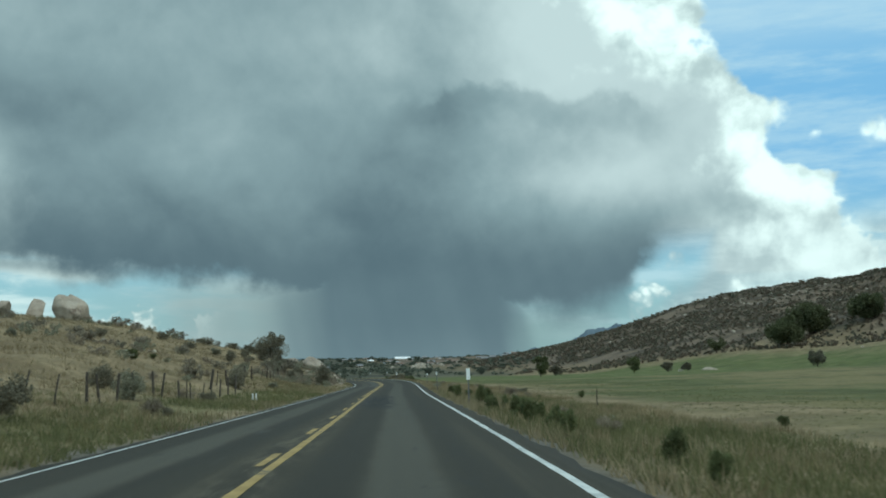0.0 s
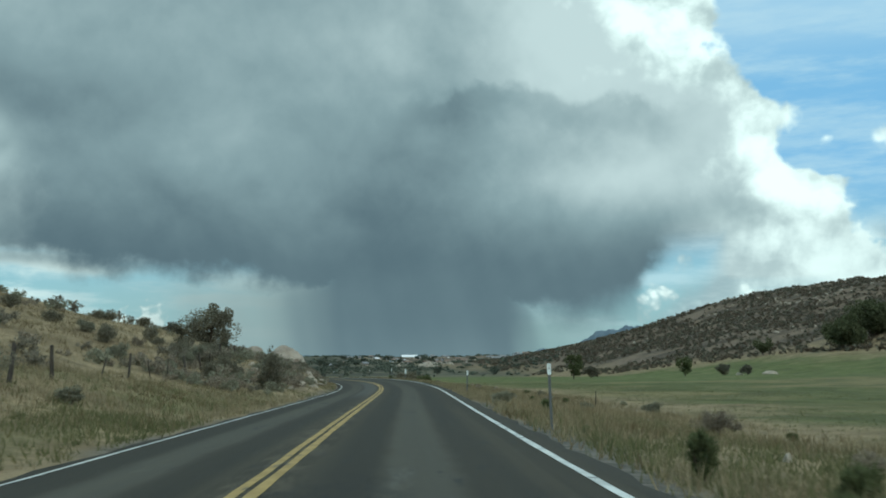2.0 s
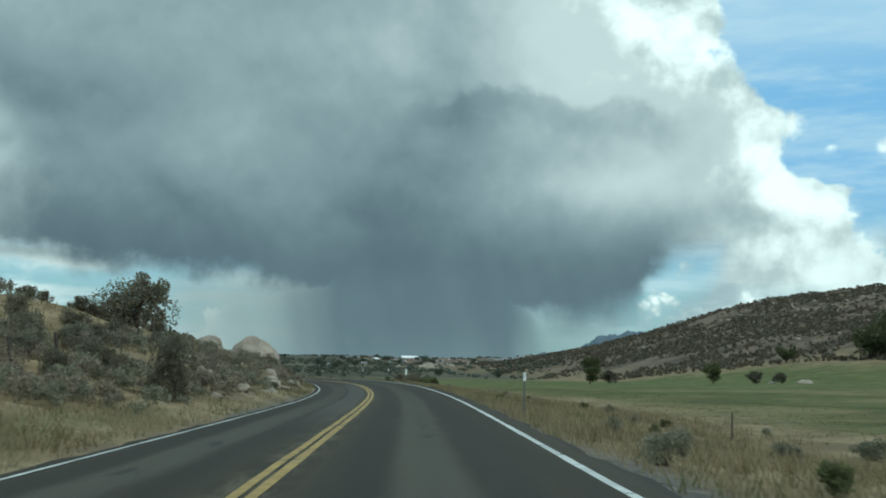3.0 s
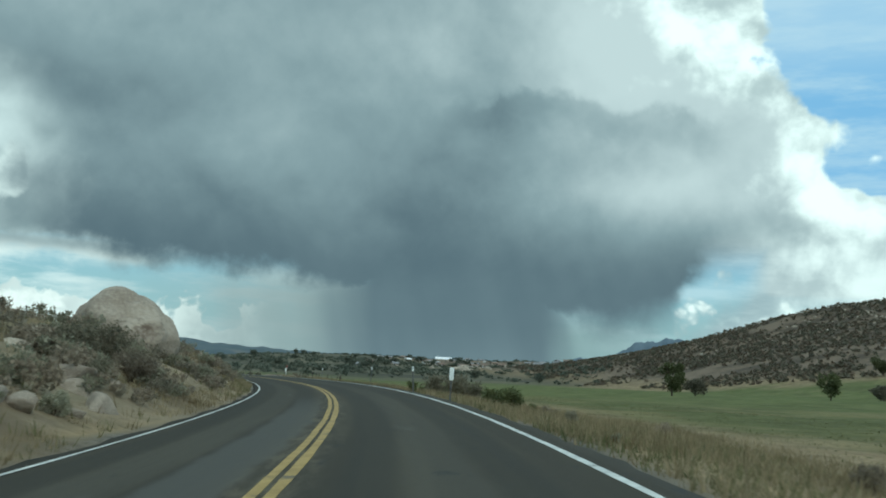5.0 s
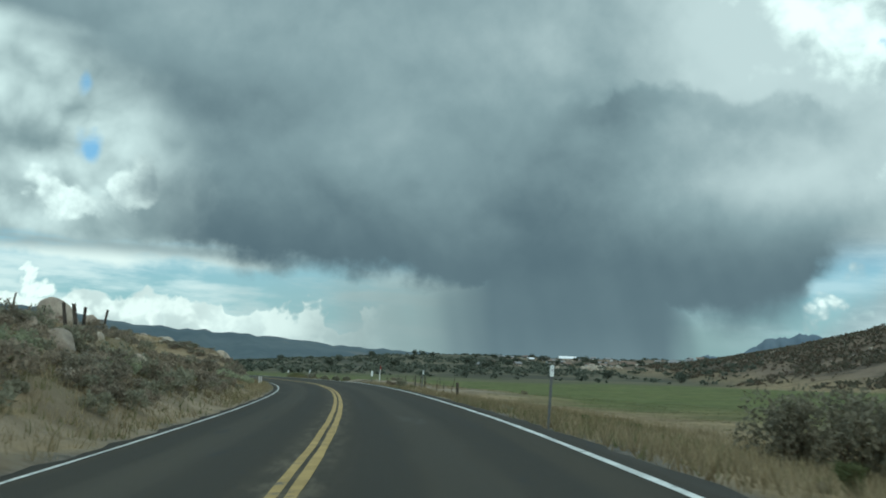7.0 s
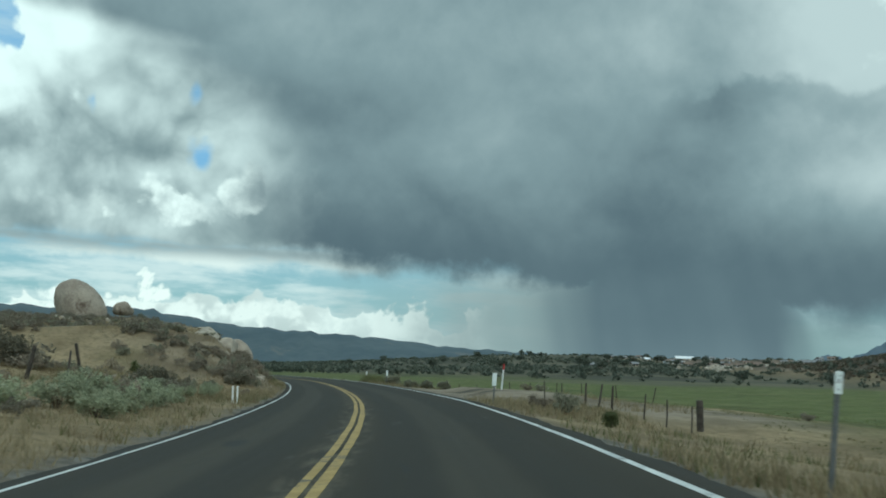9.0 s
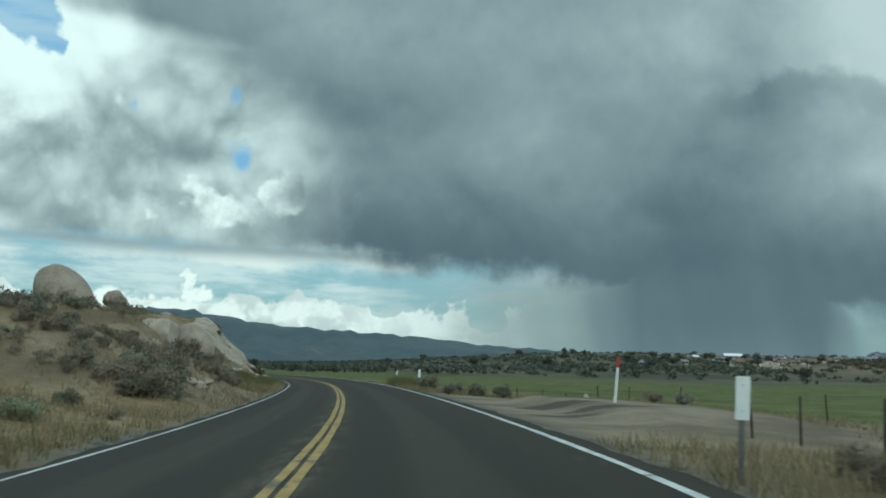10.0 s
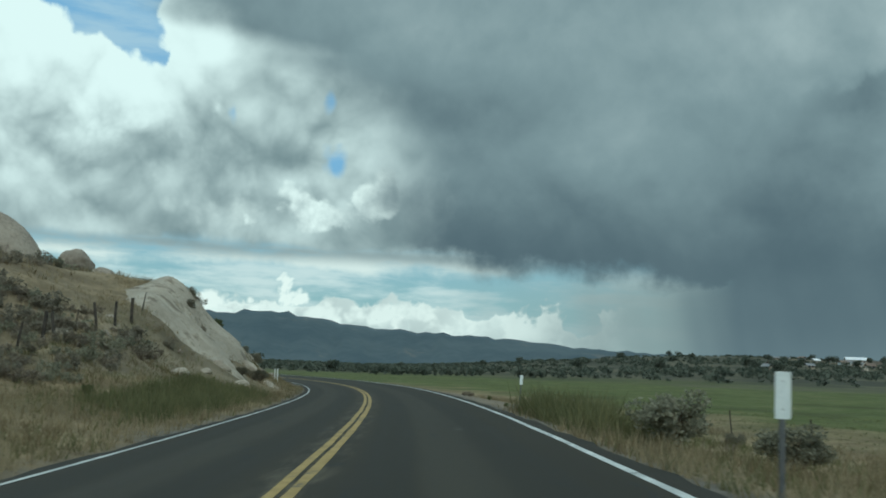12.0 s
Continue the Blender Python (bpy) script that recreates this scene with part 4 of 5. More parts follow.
crag = 0.5 * ripple(slab_v[:, 0], slab_v[:, 1], 2.6, 5.0) + 0.25 * ripple(slab_v[:, 0], slab_v[:, 1], 0.9, 3.0)
slab_z = slab_z + dome * (0.28 + 0.5 * crag) - (1 - dome) * 0.5
slab = new("rock_slab", raw_mesh("rock_slab", np.column_stack([slab_v, slab_z]), lattice(rows, cols_)[:, ::-1], SLAB_ROCK, True))
tagged(slab, "bare pale granite slab rising beside the bend", "rock")


# --- plates, posts and markers
def rounded_plate(bm, wide, high, thick, z0, y0, radius):
    ring = []
    for cx, cz, a0 in ((wide / 2 - radius, z0 + high - radius, 0), (-wide / 2 + radius, z0 + high - radius, 90),
                       (-wide / 2 + radius, z0 + radius, 180), (wide / 2 - radius, z0 + radius, 270)):
        for k in range(5):
            a = radians(a0 + k * 22.5)
            ring.append((cx + radius * math.cos(a), cz + radius * math.sin(a)))
    front = [bm.verts.new((x, y0, z)) for x, z in ring]
    rear = [bm.verts.new((x, y0 + thick, z)) for x, z in ring]
    bm.faces.new(front)
    bm.faces.new(rear[::-1])
    n = len(ring)
    for i in range(n):
        bm.faces.new((front[i], rear[i], rear[(i + 1) % n], front[(i + 1) % n]))
    bmesh.ops.recalc_face_normals(bm, faces=bm.faces)
    return bm


def channel_post(bm, high, below=0.4):
    """A steel U-channel post, open to the rear."""
    box(bm, (-0.022, 0.0, -below), (0.022, 0.006, high))
    box(bm, (-0.027, 0.006, -below), (-0.019, 0.03, high))
    box(bm, (0.019, 0.006, -below), (0.027, 0.03, high))
    return bm


FADED = stuff("faded_grey_ink", (0.30, 0.31, 0.31), (0.42, 0.43, 0.43), 5.0, 0.7, 0.0, 40.0)


def marker(kind, x, y, face_deg, lean=(0, 0), top=None):
    z = ground_at(x, y)
    big_plate = kind == "plate"
    wide, high = (0.155, 0.46) if big_plate else (0.08, 0.235)
    tall = (top + float(drop(y)) - z) if top else 1.25
    label = "white reflective plate on a grey steel post" if big_plate else "small white roadside delineator on a steel post"
    ob = thing("road_marker", pose(x, y, z, lean[0], lean[1], face_deg), label, "road marker", "markers along the road")
    part("post", channel_post(bmesh.new(), tall - 0.02), STEEL, ob, "grey steel post")
    plate = part("plate", rounded_plate(bmesh.new(), wide, high, 0.004, tall - high, -0.006, 0.018), WHITE_PLATE, ob, "white reflective plate")
    for k in (0.2, 0.8):
        bm = bmesh.new()
        bmesh.ops.create_cone(bm, cap_ends=True, segments=8, radius1=0.008, radius2=0.006, depth=0.008, matrix=pose(0, -0.009, tall - high * k, 90))
        part("bolt", bm, STEEL, plate, "steel bolt")
    if not big_plate:
        part("lettering", box(bmesh.new(), (-0.016, -0.0085, tall - high * 0.52), (0.016, -0.0065, tall - high * 0.34)), FADED, plate, "faint dark mark")
    return ob


marker("plate", 4.55, 44.1, 0, (0, -1), 1.44)
marker("delineator", 4.27, 72.3, 0, (0, -2.5), 1.45)
marker("delineator", 4.35, 103.5, 0, (0, 1))
marker("plate", 0.99, 161.0, 3, (0, 1), 1.87)
marker("delineator", -0.62, 172.0, 6, (0, -4), 1.98)
marker("delineator", -4.25, 195.0, 9, (0, 2), 2.17)
marker("delineator", -12.3, 233.5, 12, (0, 4), 2.3)
marker("plate", -20.0, 257.8, 14, (0, 1), 2.28)
marker("plate", -37.36, 304.5, 19, (0, 0), 2.39)
marker("plate", -50.5, 341.0, 22, (0, 2), 2.3)


def twin_marker(x, y, face_deg, high=0.75):
    """Two short white slats side by side."""
    z = ground_at(x, y)
    ob = thing("culvert_marker", pose(x, y, z, 0, -2, face_deg), "pair of short white painted slats in roadside weeds", "road marker", "white culvert markers")
    for side in (-0.085, 0.085):
        part("slat", box(bmesh.new(), (side - 0.035, -0.012, -0.3), (side + 0.035, 0.012, high), 0.004), WHITE_PAINT, ob)
    return ob


twin_marker(-5.9, 55.6, 0, 0.45)
twin_marker(-29.35, 256.6, 14, 0.62)
twin_marker(-50.3, 305.3, 20, 0.8)
twin_marker(-69.5, 350.5, 25, 0.8)
twin_marker(-48.3, 343.5, 25, 0.9)

z = 1.66 + float(drop(279.8))
red = thing("snow_pole", pose(-23.35, 279.8, z, 0, 4, 15), "leaning white post with a red top by the pull-out", "road marker")
bm = bmesh.new()
bmesh.ops.create_cone(bm, cap_ends=True, segments=14, radius1=0.05, radius2=0.048, depth=1.35, matrix=pose(0, 0, 0.275))
part("shaft", bm, WHITE_PAINT, red, "white painted shaft")
bm = bmesh.new()
bmesh.ops.create_cone(bm, cap_ends=True, segments=14, radius1=0.0495, radius2=0.049, depth=0.33, matrix=pose(0, 0, 1.116))
part("top", bm, RED_PAINT, red, "red painted top")


# --- fences
def wood_post_mesh(seed, high, radius):
    bm = bmesh.new()
    rings = 7
    prev = None
    for i in range(rings):
        q = i / (rings - 1)
        ring = []
        for k in range(9):
            a = 2 * math.pi * k / 9
            r = radius * (1 - 0.15 * q) * (1 + 0.13 * math.sin(k * 2.3 + seed * 3 + i * 0.5))
            ring.append(bm.verts.new((r * math.cos(a) + 0.03 * math.sin(q * 3 + seed), r * math.sin(a), -0.4 + (high + 0.4) * q + (0.03 * math.sin(k * 1.4 + seed) if i == rings - 1 else 0))))
        if prev:
            for k in range(9):
                bm.faces.new((prev[k], prev[(k + 1) % 9], ring[(k + 1) % 9], ring[k]))
        prev = ring
    bm.faces.new(prev)
    me = bpy.data.meshes.new("fence_post")
    bm.to_mesh(me)
    bm.free()
    me.materials.append(OLD_WOOD)
    return me


POSTS = [wood_post_mesh(k, h, r) for k, (h, r) in enumerate(((1.10, 0.065), (1.02, 0.05), (1.2, 0.08), (0.95, 0.03)))]


def fence_run(s0, s1, u0, u1, gap, label, kinds=(0, 1, 2, 3)):
    n = int((s1 - s0) / gap)
    line = thing("fence", pose(*spot_at(s0, u0)), label, "fence", "old post fences")
    base = line.matrix_basis.inverted()
    for i in range(n + 1):
        q = i / max(n, 1)
        x, y, z = spot_at(s0 + (s1 - s0) * q + rng.uniform(-0.6, 0.6), u0 + (u1 - u0) * q + rng.uniform(-0.25, 0.25))
        ob = new("post", POSTS[kinds[rng.integers(0, len(kinds))]])
        ob.parent = line
        ob.matrix_basis = base @ pose(x, y, z, rng.normal(0, 5), rng.normal(0, 7), rng.uniform(0, 360))
    return line


fence_run(18, 66, -8.5, -8.0, 2.1, "old weathered wooden post fence in dry grass", (1, 3, 1))
fence_run(64, 132, -9.6, -11.0, 4.2, "old weathered wooden post fence on the slope")
fence_run(150, 182, -16.5, -13.0, 3.6, "old wooden fence posts along the bank")
fence_run(186, 214, -10.2, -9.4, 1.6, "leaning dark fence posts on top of the bank")
fence_run(228, 268, -12.5, -11.5, 4.0, "old fence posts in dry grass below the hill")
fence_run(320, 350, -13.0, -11.5, 2.3, "dark fence posts climbing the brushy hill")
fence_run(257, 269, 11.2, 8.9, 1.7, "short leaning fence posts beside the pasture", (1, 3))
fence_run(272, 300, 15.0, 15.5, 7.0, "old fence posts along the pasture", (3,))
fence_run(302, 352, 14.0, 15.0, 6.5, "old fence posts along the pasture", (1, 3))
for px, py in ((12.1, 55.4), (12.4, 110.3)):
    lone = thing("fence_post", pose(px, py, ground_at(px, py), 3, -2, 20), "lone weathered wooden post in pasture grass", "fence post")
    shaft_ = new("shaft", POSTS[3])
    shaft_.parent = lone

x, y = -12.8, 259.6
stub = thing("gate_post", pose(x, y, ground_at(x, y), 2, -3, 20), "thick dark weathered wooden gate post in the grass", "fence post")
bm = bmesh.new()
bmesh.ops.create_cone(bm, cap_ends=True, segments=12, radius1=0.13, radius2=0.12, depth=1.5, matrix=pose(0, 0, 0.35))
bmesh.ops.bevel(bm, geom=[e for e in bm.edges if all(v.co.z > 1.0 for v in e.verts)], offset=0.015, segments=2, profile=0.5, affect="EDGES")
part("shaft", bm, OLD_WOOD, stub)


# ---------------------------------------------------------------- plants
def leaf_cloud(seed, n, radius, high, leaf, clumps, droop=0.0, narrow=0.35):
    """Small leaves gathered in uneven clumps: vertices and triangles."""
    r = np.random.default_rng(seed)
    cc = r.normal(0, 1, (clumps, 3))
    cc /= np.linalg.norm(cc, axis=1)[:, None]
    cc *= r.uniform(0.35, 0.95, (clumps, 1))
    cc = cc * np.array([radius, radius, high * 0.5]) + np.array([0, 0, high * 0.52])
    cr = r.uniform(0.22, 0.45, clumps) * min(radius, high * 0.7)
    which = r.integers(0, clumps, n)
    p = r.normal(0, 1, (n, 3))
    p /= np.linalg.norm(p, axis=1)[:, None]
    p = cc[which] + p * (cr[which] * r.uniform(0.35, 1.05, n) ** 0.6)[:, None]
    p[:, 2] = np.abs(p[:, 2]) * 0.98 + 0.02
    d1 = r.normal(0, 1, (n, 3))
    d1[:, 2] += 0.5 - droop
    d1 /= np.linalg.norm(d1, axis=1)[:, None]
    d2 = np.cross(d1, r.normal(0, 1, (n, 3)))
    d2 /= np.linalg.norm(d2, axis=1)[:, None]
    size = leaf * r.uniform(0.6, 1.5, n)[:, None]
    a, b, c = p - d2 * size * narrow, p + d2 * size * narrow, p + d1 * size
    verts = np.stack([a, b, c], 1).reshape(-1, 3)
    return verts, np.arange(3 * n).reshape(-1, 3)


def stem_mesh(name, seed, radius, high, count, thick, material):
    """Tapered stems that fork outwards from the root."""
    r = np.random.default_rng(seed)
    bm = bmesh.new()
    for k in range(count):
        a = r.uniform(0, 2 * math.pi)
        tip = Vector((math.cos(a) * radius * r.uniform(0.2, 0.8), math.sin(a) * radius * r.uniform(0.2, 0.8), high * r.uniform(0.55, 0.9)))
        mid_ = tip * 0.5 + Vector(r.normal(0, 0.08, 3) * radius)
        prev = None
        for i, (p, w_) in enumerate(((Vector((0, 0, -0.15)), 1.0), (mid_, 0.65), (tip, 0.2))):
            ring = [bm.verts.new(p + Vector((math.cos(q * 1.2566), math.sin(q * 1.2566), 0)) * thick * w_) for q in range(5)]
            if prev:
                for q in range(5):
                    bm.faces.new((prev[q], prev[(q + 1) % 5], ring[(q + 1) % 5], ring[q]))
            prev = ring
    me = bpy.data.meshes.new(name)
    bm.to_mesh(me)
    bm.free()
    me.materials.append(material)
    return me


def shrub_kind(seed, radius, high, leaves, leaf, clumps, material, narrow=0.35):
    v, f = leaf_cloud(seed, leaves, radius, high, leaf, clumps, narrow=narrow)
    return stem_mesh("stem", seed, radius, high, 9, 0.018, BARK), raw_mesh("foliage", v, f, material)


KINDS = {
    "pale": [shrub_kind(450 + k, 0.6, 0.55, 3000, 0.05, 34, PALE_SAGE) for k in range(3)],
    "sage": [shrub_kind(100 + k, 0.55, 0.72, 2600, 0.055, 26, SAGE) for k in range(4)],
    "dark": [shrub_kind(200 + k, 0.75, 1.05, 3400, 0.065, 30, DUSK_BRUSH) for k in range(4)],
    "dry": [shrub_kind(300 + k, 0.55, 0.65, 2000, 0.09, 22, DRY_BRUSH, 0.10) for k in range(3)],
    "green": [shrub_kind(400 + k, 0.36, 0.85, 2200, 0.12, 36, GREEN_BRUSH, 0.12) for k in range(3)],
}
WORDS = {"pale": "pale green flowering sagebrush beside the road", "sage": "grey-green sagebrush shrub in dry grass", "dark": "dark green chaparral bush on the slope",
         "dry": "brown dried-out brush among dry grass", "green": "fresh green roadside weed clump"}


def shrub(kind, x, y, scale, tall=1.0, label="", z=None):
    stems, foliage = KINDS[kind][rng.integers(0, len(KINDS[kind]))]
    z = ground_at(x, y) if z is None else z
    ob = new("shrub")
    ob.matrix_basis = Matrix.LocRotScale((x, y, z - 0.03), Euler((0, 0, rng.uniform(0, 6.28))), (scale, scale, scale * tall))
    tagged(ob, label or WORDS[kind], "shrub", "shrubs along the road")
    for name, mesh in (("stem", stems), ("foliage", foliage)):
        o = new(name, mesh)
        o.parent = ob
    return ob


# single plants that stand out
for kind, x, y, scale, tall, label in (
        ("dark", -6.5, 108.3, 1.05, 2.0, "dense dark evergreen bush at the foot of the slope"),
        ("dark", -12.0, 118.0, 1.0, 1.0, ""), ("dark", -9.2, 152.0, 1.2, 0.9, ""), ("dry", -8.6, 155.0, 1.5, 1.0, ""), ("dark", -10.4, 157.5, 1.2, 0.9, ""), ("dry", -10.6, 161.5, 1.5, 0.9, ""), ("dark", -9.3, 109.6, 1.1, 1.35, ""),
        ("dark", 1.5, 193.8, 1.5, 1.1, "broad dark green bush beside a road marker"), ("dark", 0.1, 193.5, 1.25, 1.0, ""), ("dark", 2.9, 194.4, 1.3, 1.0, ""),
        ("green", 3.1, 164.4, 2.1, 0.5, "low spreading green bush beside the road"), ("green", -0.9, 179.5, 0.8, 1.0, ""),
        ("green", 5.1, 31.4, 0.62, 1.5, ""), ("green", 5.5, 33.0, 0.45, 1.7, ""), ("green", 5.4, 24.8, 0.5, 1.5, ""), ("green", 5.9, 29.7, 0.5, 1.3, ""), ("green", 6.1, 52.2, 0.55, 1.5, ""), ("dry", 10.3, 80.6, 1.2, 0.9, ""), ("sage", 4.9, 90.5, 0.8, 0.9, ""), ("sage", 14.1, 103.5, 1.1, 0.8, ""),
        ("sage", -39.8, 315.2, 1.7, 0.9, "grey flowering brush beside the road"), ("sage", -37.4, 313.6, 1.4, 0.8, "grey flowering brush beside the road"),
        ("sage", -33.4, 296.6, 0.9, 0.9, "grey flowering brush beside the road"), ("sage", -32.2, 297.6, 1.1, 0.9, "grey flowering brush beside the road"), ("sage", -31.0, 298.6, 1.1, 0.9, ""),
        ("dry", -18.5, 259.0, 0.9, 0.9, "brown brush beside a white road plate"), ("sage", -17.4, 257.6, 1.1, 0.9, ""), ("dry", -22.3, 282.6, 0.8, 0.8, ""), ("sage", -21.2, 280.6, 0.8, 0.7, ""),
        ("dark", -72.5, 345.0, 0.6, 1.1, ""), ("dark", -71.6, 343.6, 0.5, 1.2, "")):
    shrub(kind, x, y, scale, tall, label)

for s_at, u_at, scale in ((246, -5.6, 1.0), (247.5, -6.9, 1.3), (249.2, -5.8, 1.2), (250.6, -7.2, 1.4), (252, -6.0, 1.2), (253.6, -7.4, 1.3), (254.6, -6.1, 1.1), (256.2, -7.0, 1.3),
                          (257.6, -6.2, 1.0), (259.4, -7.3, 1.1), (244.5, -7.2, 1.2), (262, -6.6, 0.9), (265.5, -6.0, 0.8), (270, -6.4, 0.9), (201, -6.4, 1.1), (203.5, -6.0, 0.9), (196, -6.8, 1.2)):
    px, py, pz = spot_at(s_at, u_at)
    shrub("pale", px, py, scale, 1.0, z=pz)
for k in range(15):
    px, py, pz = spot_at(rng.uniform(14, 64), rng.uniform(4.9, 6.2))
    shrub("green", px, py, rng.uniform(0.35, 0.62), rng.uniform(1.1, 1.7), z=pz)
for k in range(11):
    px, py, pz = spot_at(rng.uniform(100, 150), -rng.uniform(10, 26))
    shrub("dark", px, py, rng.uniform(0.8, 1.3), rng.uniform(0.7, 0.9), z=pz)

count = 0
while count < 226:  # shrubs near the road
    s_at = rng.uniform(8, 372)
    west = rng.random() < 0.72
    u_at = -4.9 - abs(rng.normal(0, 9)) if west else 5.6 + abs(rng.normal(0, 5))
    if west and u_at < -32 or (not west and (262 < s_at < 303 and u_at < 14)) or (not west and rng.random() < 0.3):
        continue
    if west and 278 < s_at < 350 and rng.random() < 0.7:
        continue
    if west and s_at < 64 and u_at > -15 and rng.random() < 0.5:
        continue
    if west and (225 < s_at < 283 or 298 < s_at < 335 or s_at < 95) and rng.random() < 0.55:
        continue
    kind = rng.choice(["sage", "dark", "dry", "green"], p=[0.34, 0.34, 0.24, 0.08] if west else [0.2, 0.06, 0.34, 0.40])
    x, y, z = spot_at(s_at, u_at)
    size = rng.uniform(0.55, 1.25) * (1.0 if west else 0.6)
    if west and (178 < s_at < 226 or 280 < s_at < 345):
        size *= 0.5
    if abs(u_at) < 6.3:
        size *= 0.6
    shrub(str(kind), x, y, size, rng.uniform(0.75, 1.2), z=z)
    count += 1


def join_plants(name, places, kinds, material, label, category):
    """Many plants too small to pick apart, as one mesh. places: x, y, z, scale."""
    vs, fs, k = [], [], 0
    for i, (x, y, z, sc) in enumerate(places):
        v, f = kinds[i % len(kinds)]
        a = (i * 2.399) % 6.283
        c, s_ = math.cos(a) * sc, math.sin(a) * sc
        vs.append(np.column_stack([x + v[:, 0] * c - v[:, 1] * s_, y + v[:, 0] * s_ + v[:, 1] * c, z + v[:, 2] * sc]))
        fs.append(f + k)
        k += len(v)
    ob = new(name, raw_mesh(name, np.concatenate(vs), np.concatenate(fs), material))
    return tagged(ob, label, category, kind="stuff")


def scatter_su(n, s_lo, s_hi, u_lo, u_hi):
    s_at, u_at = rng.uniform(s_lo, s_hi, n), rng.uniform(u_lo, u_hi, n)
    p = on_road(s_at, u_at)
    z, _, u_now = land(p[:, 0], p[:, 1])
    return p[:, 0], p[:, 1], z, s_at, u_now


# low brush crowding the cut banks
banks = [np.array(scatter_su(n_, lo, hi, -u1, -u0)) for n_, lo, hi, u0, u1 in ((190, 100, 150, 5.2, 13), (1000, 150, 226, 4.6, 9.4), (420, 280, 300, 4.8, 13), (160, 226, 282, 6.0, 14), (60, 302, 350, 9.0, 16))]
bx, by, bz, bs, bu = np.concatenate(banks, 1)
clump = (ripple(bx, by, 2.4, 5.0) > 0.12) | (bs < 150) | (rng.random(len(bx)) < 0.12)
bx, by, bz, bs, bu = bx[clump], by[clump], bz[clump], bs[clump], bu[clump]
bank_kinds = [leaf_cloud(600 + k, 460, 0.45, 0.5, 0.075, 16, narrow=0.3) for k in range(5)]
pick = rng.integers(0, 4, len(bx))
size = rng.uniform(0.6, 1.5, len(bx))
size = np.where((bu > -5.4) | ((bs > 178) & (bu < -7)), size * 0.65, size)
where = np.column_stack([bx, by, bz + 0.03, size])
join_plants("bank_sage", where[pick == 0], bank_kinds, SAGE, "grey sagebrush crowding the cut bank", "brush")
join_plants("bank_brush", where[pick == 1], bank_kinds, SCRUB, "grey-brown low brush crowding the cut bank", "brush")
join_plants("bank_scrub", where[pick >= 2], bank_kinds, DRY_BRUSH, "brown dry brush crowding the cut bank", "brush")

# brush over the western hills
x, y, z, s_at, u_at = scatter_su(4600, 60, 420, -95, -11)
more, boulder_hill = scatter_su(380, 325, 385, -55, -10), scatter_su(1500, 318, 384, -70, -12)
x, y, z, s_at, u_at = [np.concatenate(p) for p in zip((x, y, z, s_at, u_at), more, boulder_hill)]
keep = (ripple(x, y, 9.0, 3.0) > -0.05) | (s_at > 335) | (rng.random(len(x)) < 0.15)
keep &= ~((s_at > 346) & (s_at < 388) & (u_at > -18))
keep &= ~((s_at > 180) & (s_at < 226) & (u_at > -22) & (rng.random(len(x)) < 0.7)) & ~((s_at > 280) & (s_at < 326) & (u_at > -26) & (rng.random(len(x)) < 0.3))
keep &= ~((s_at < 130) & (u_at > -24) & (rng.random(len(x)) < 0.5))
x, y, z, s_at, u_at = x[keep], y[keep], z[keep], s_at[keep], u_at[keep]
third = rng.integers(0, 3, len(x))
low_dark = [leaf_cloud(500 + k, 300, 0.8, 1.0, 0.16, 14) for k in range(4)]
low_dry = [leaf_cloud(520 + k, 260, 0.65, 0.65, 0.17, 13, narrow=0.2) for k in range(4)]
size = rng.uniform(0.5, 1.25, len(x)) * np.where((s_at > 275) & (u_at > -45), 0.6, 1.0)
join_plants("hill_brush", np.column_stack([x, y, z - 0.05, size])[third == 0], low_dark, SCRUB, "grey-brown chaparral brush scattered over the hillside", "brush")
join_plants("hill_scrub", np.column_stack([x, y, z - 0.05, size])[third == 1], low_dry, DRY_BRUSH, "brown dry scrub scattered over the hillside", "brush")

join_plants("hill_sage", np.column_stack([x, y, z - 0.05, size])[third == 2], low_dry, SAGE, "grey sagebrush scattered over the hillside", "brush")

# small scrub and stones over the slope below the huge boulder
x, y, z, s_at, u_at = scatter_su(1700, 284, 345, -34, -9.5)
keep = (ripple(x, y, 4.0, 2.0) + rng.normal(0, 0.4, len(x)) > -0.05) & ~((s_at < 298) & (u_at > -10.5))
x, y, z = x[keep], y[keep], z[keep]
pick = rng.integers(0, 3, len(x))
where = np.column_stack([x, y, z - 0.03, rng.uniform(0.3, 0.85, len(x))])
join_plants("slope_brush", where[pick == 0], low_dark, SCRUB, "low grey-brown scrub on the slope below a boulder", "brush")
join_plants("slope_scrub", where[pick == 1], low_dry, DRY_BRUSH, "low brown dry scrub on the slope below a boulder", "brush")
join_plants("slope_sage", where[pick == 2], low_dry, SAGE, "low grey sage scrub on the slope below a boulder", "brush")
for k in range(46):
    x, y, z = spot_at(rng.uniform(300, 352), -rng.uniform(10, 28))
    size = rng.uniform(0.18, 0.55)
    boulder((SMALL + PALE)[k % 9], x, y, z - float(drop(y)) + size * 0.5, (size * rng.uniform(0.8, 1.4), size, size * 0.7),
            "small pale granite rock on the brushy slope", rng.uniform(0, 360), group="stones on the brushy slope")

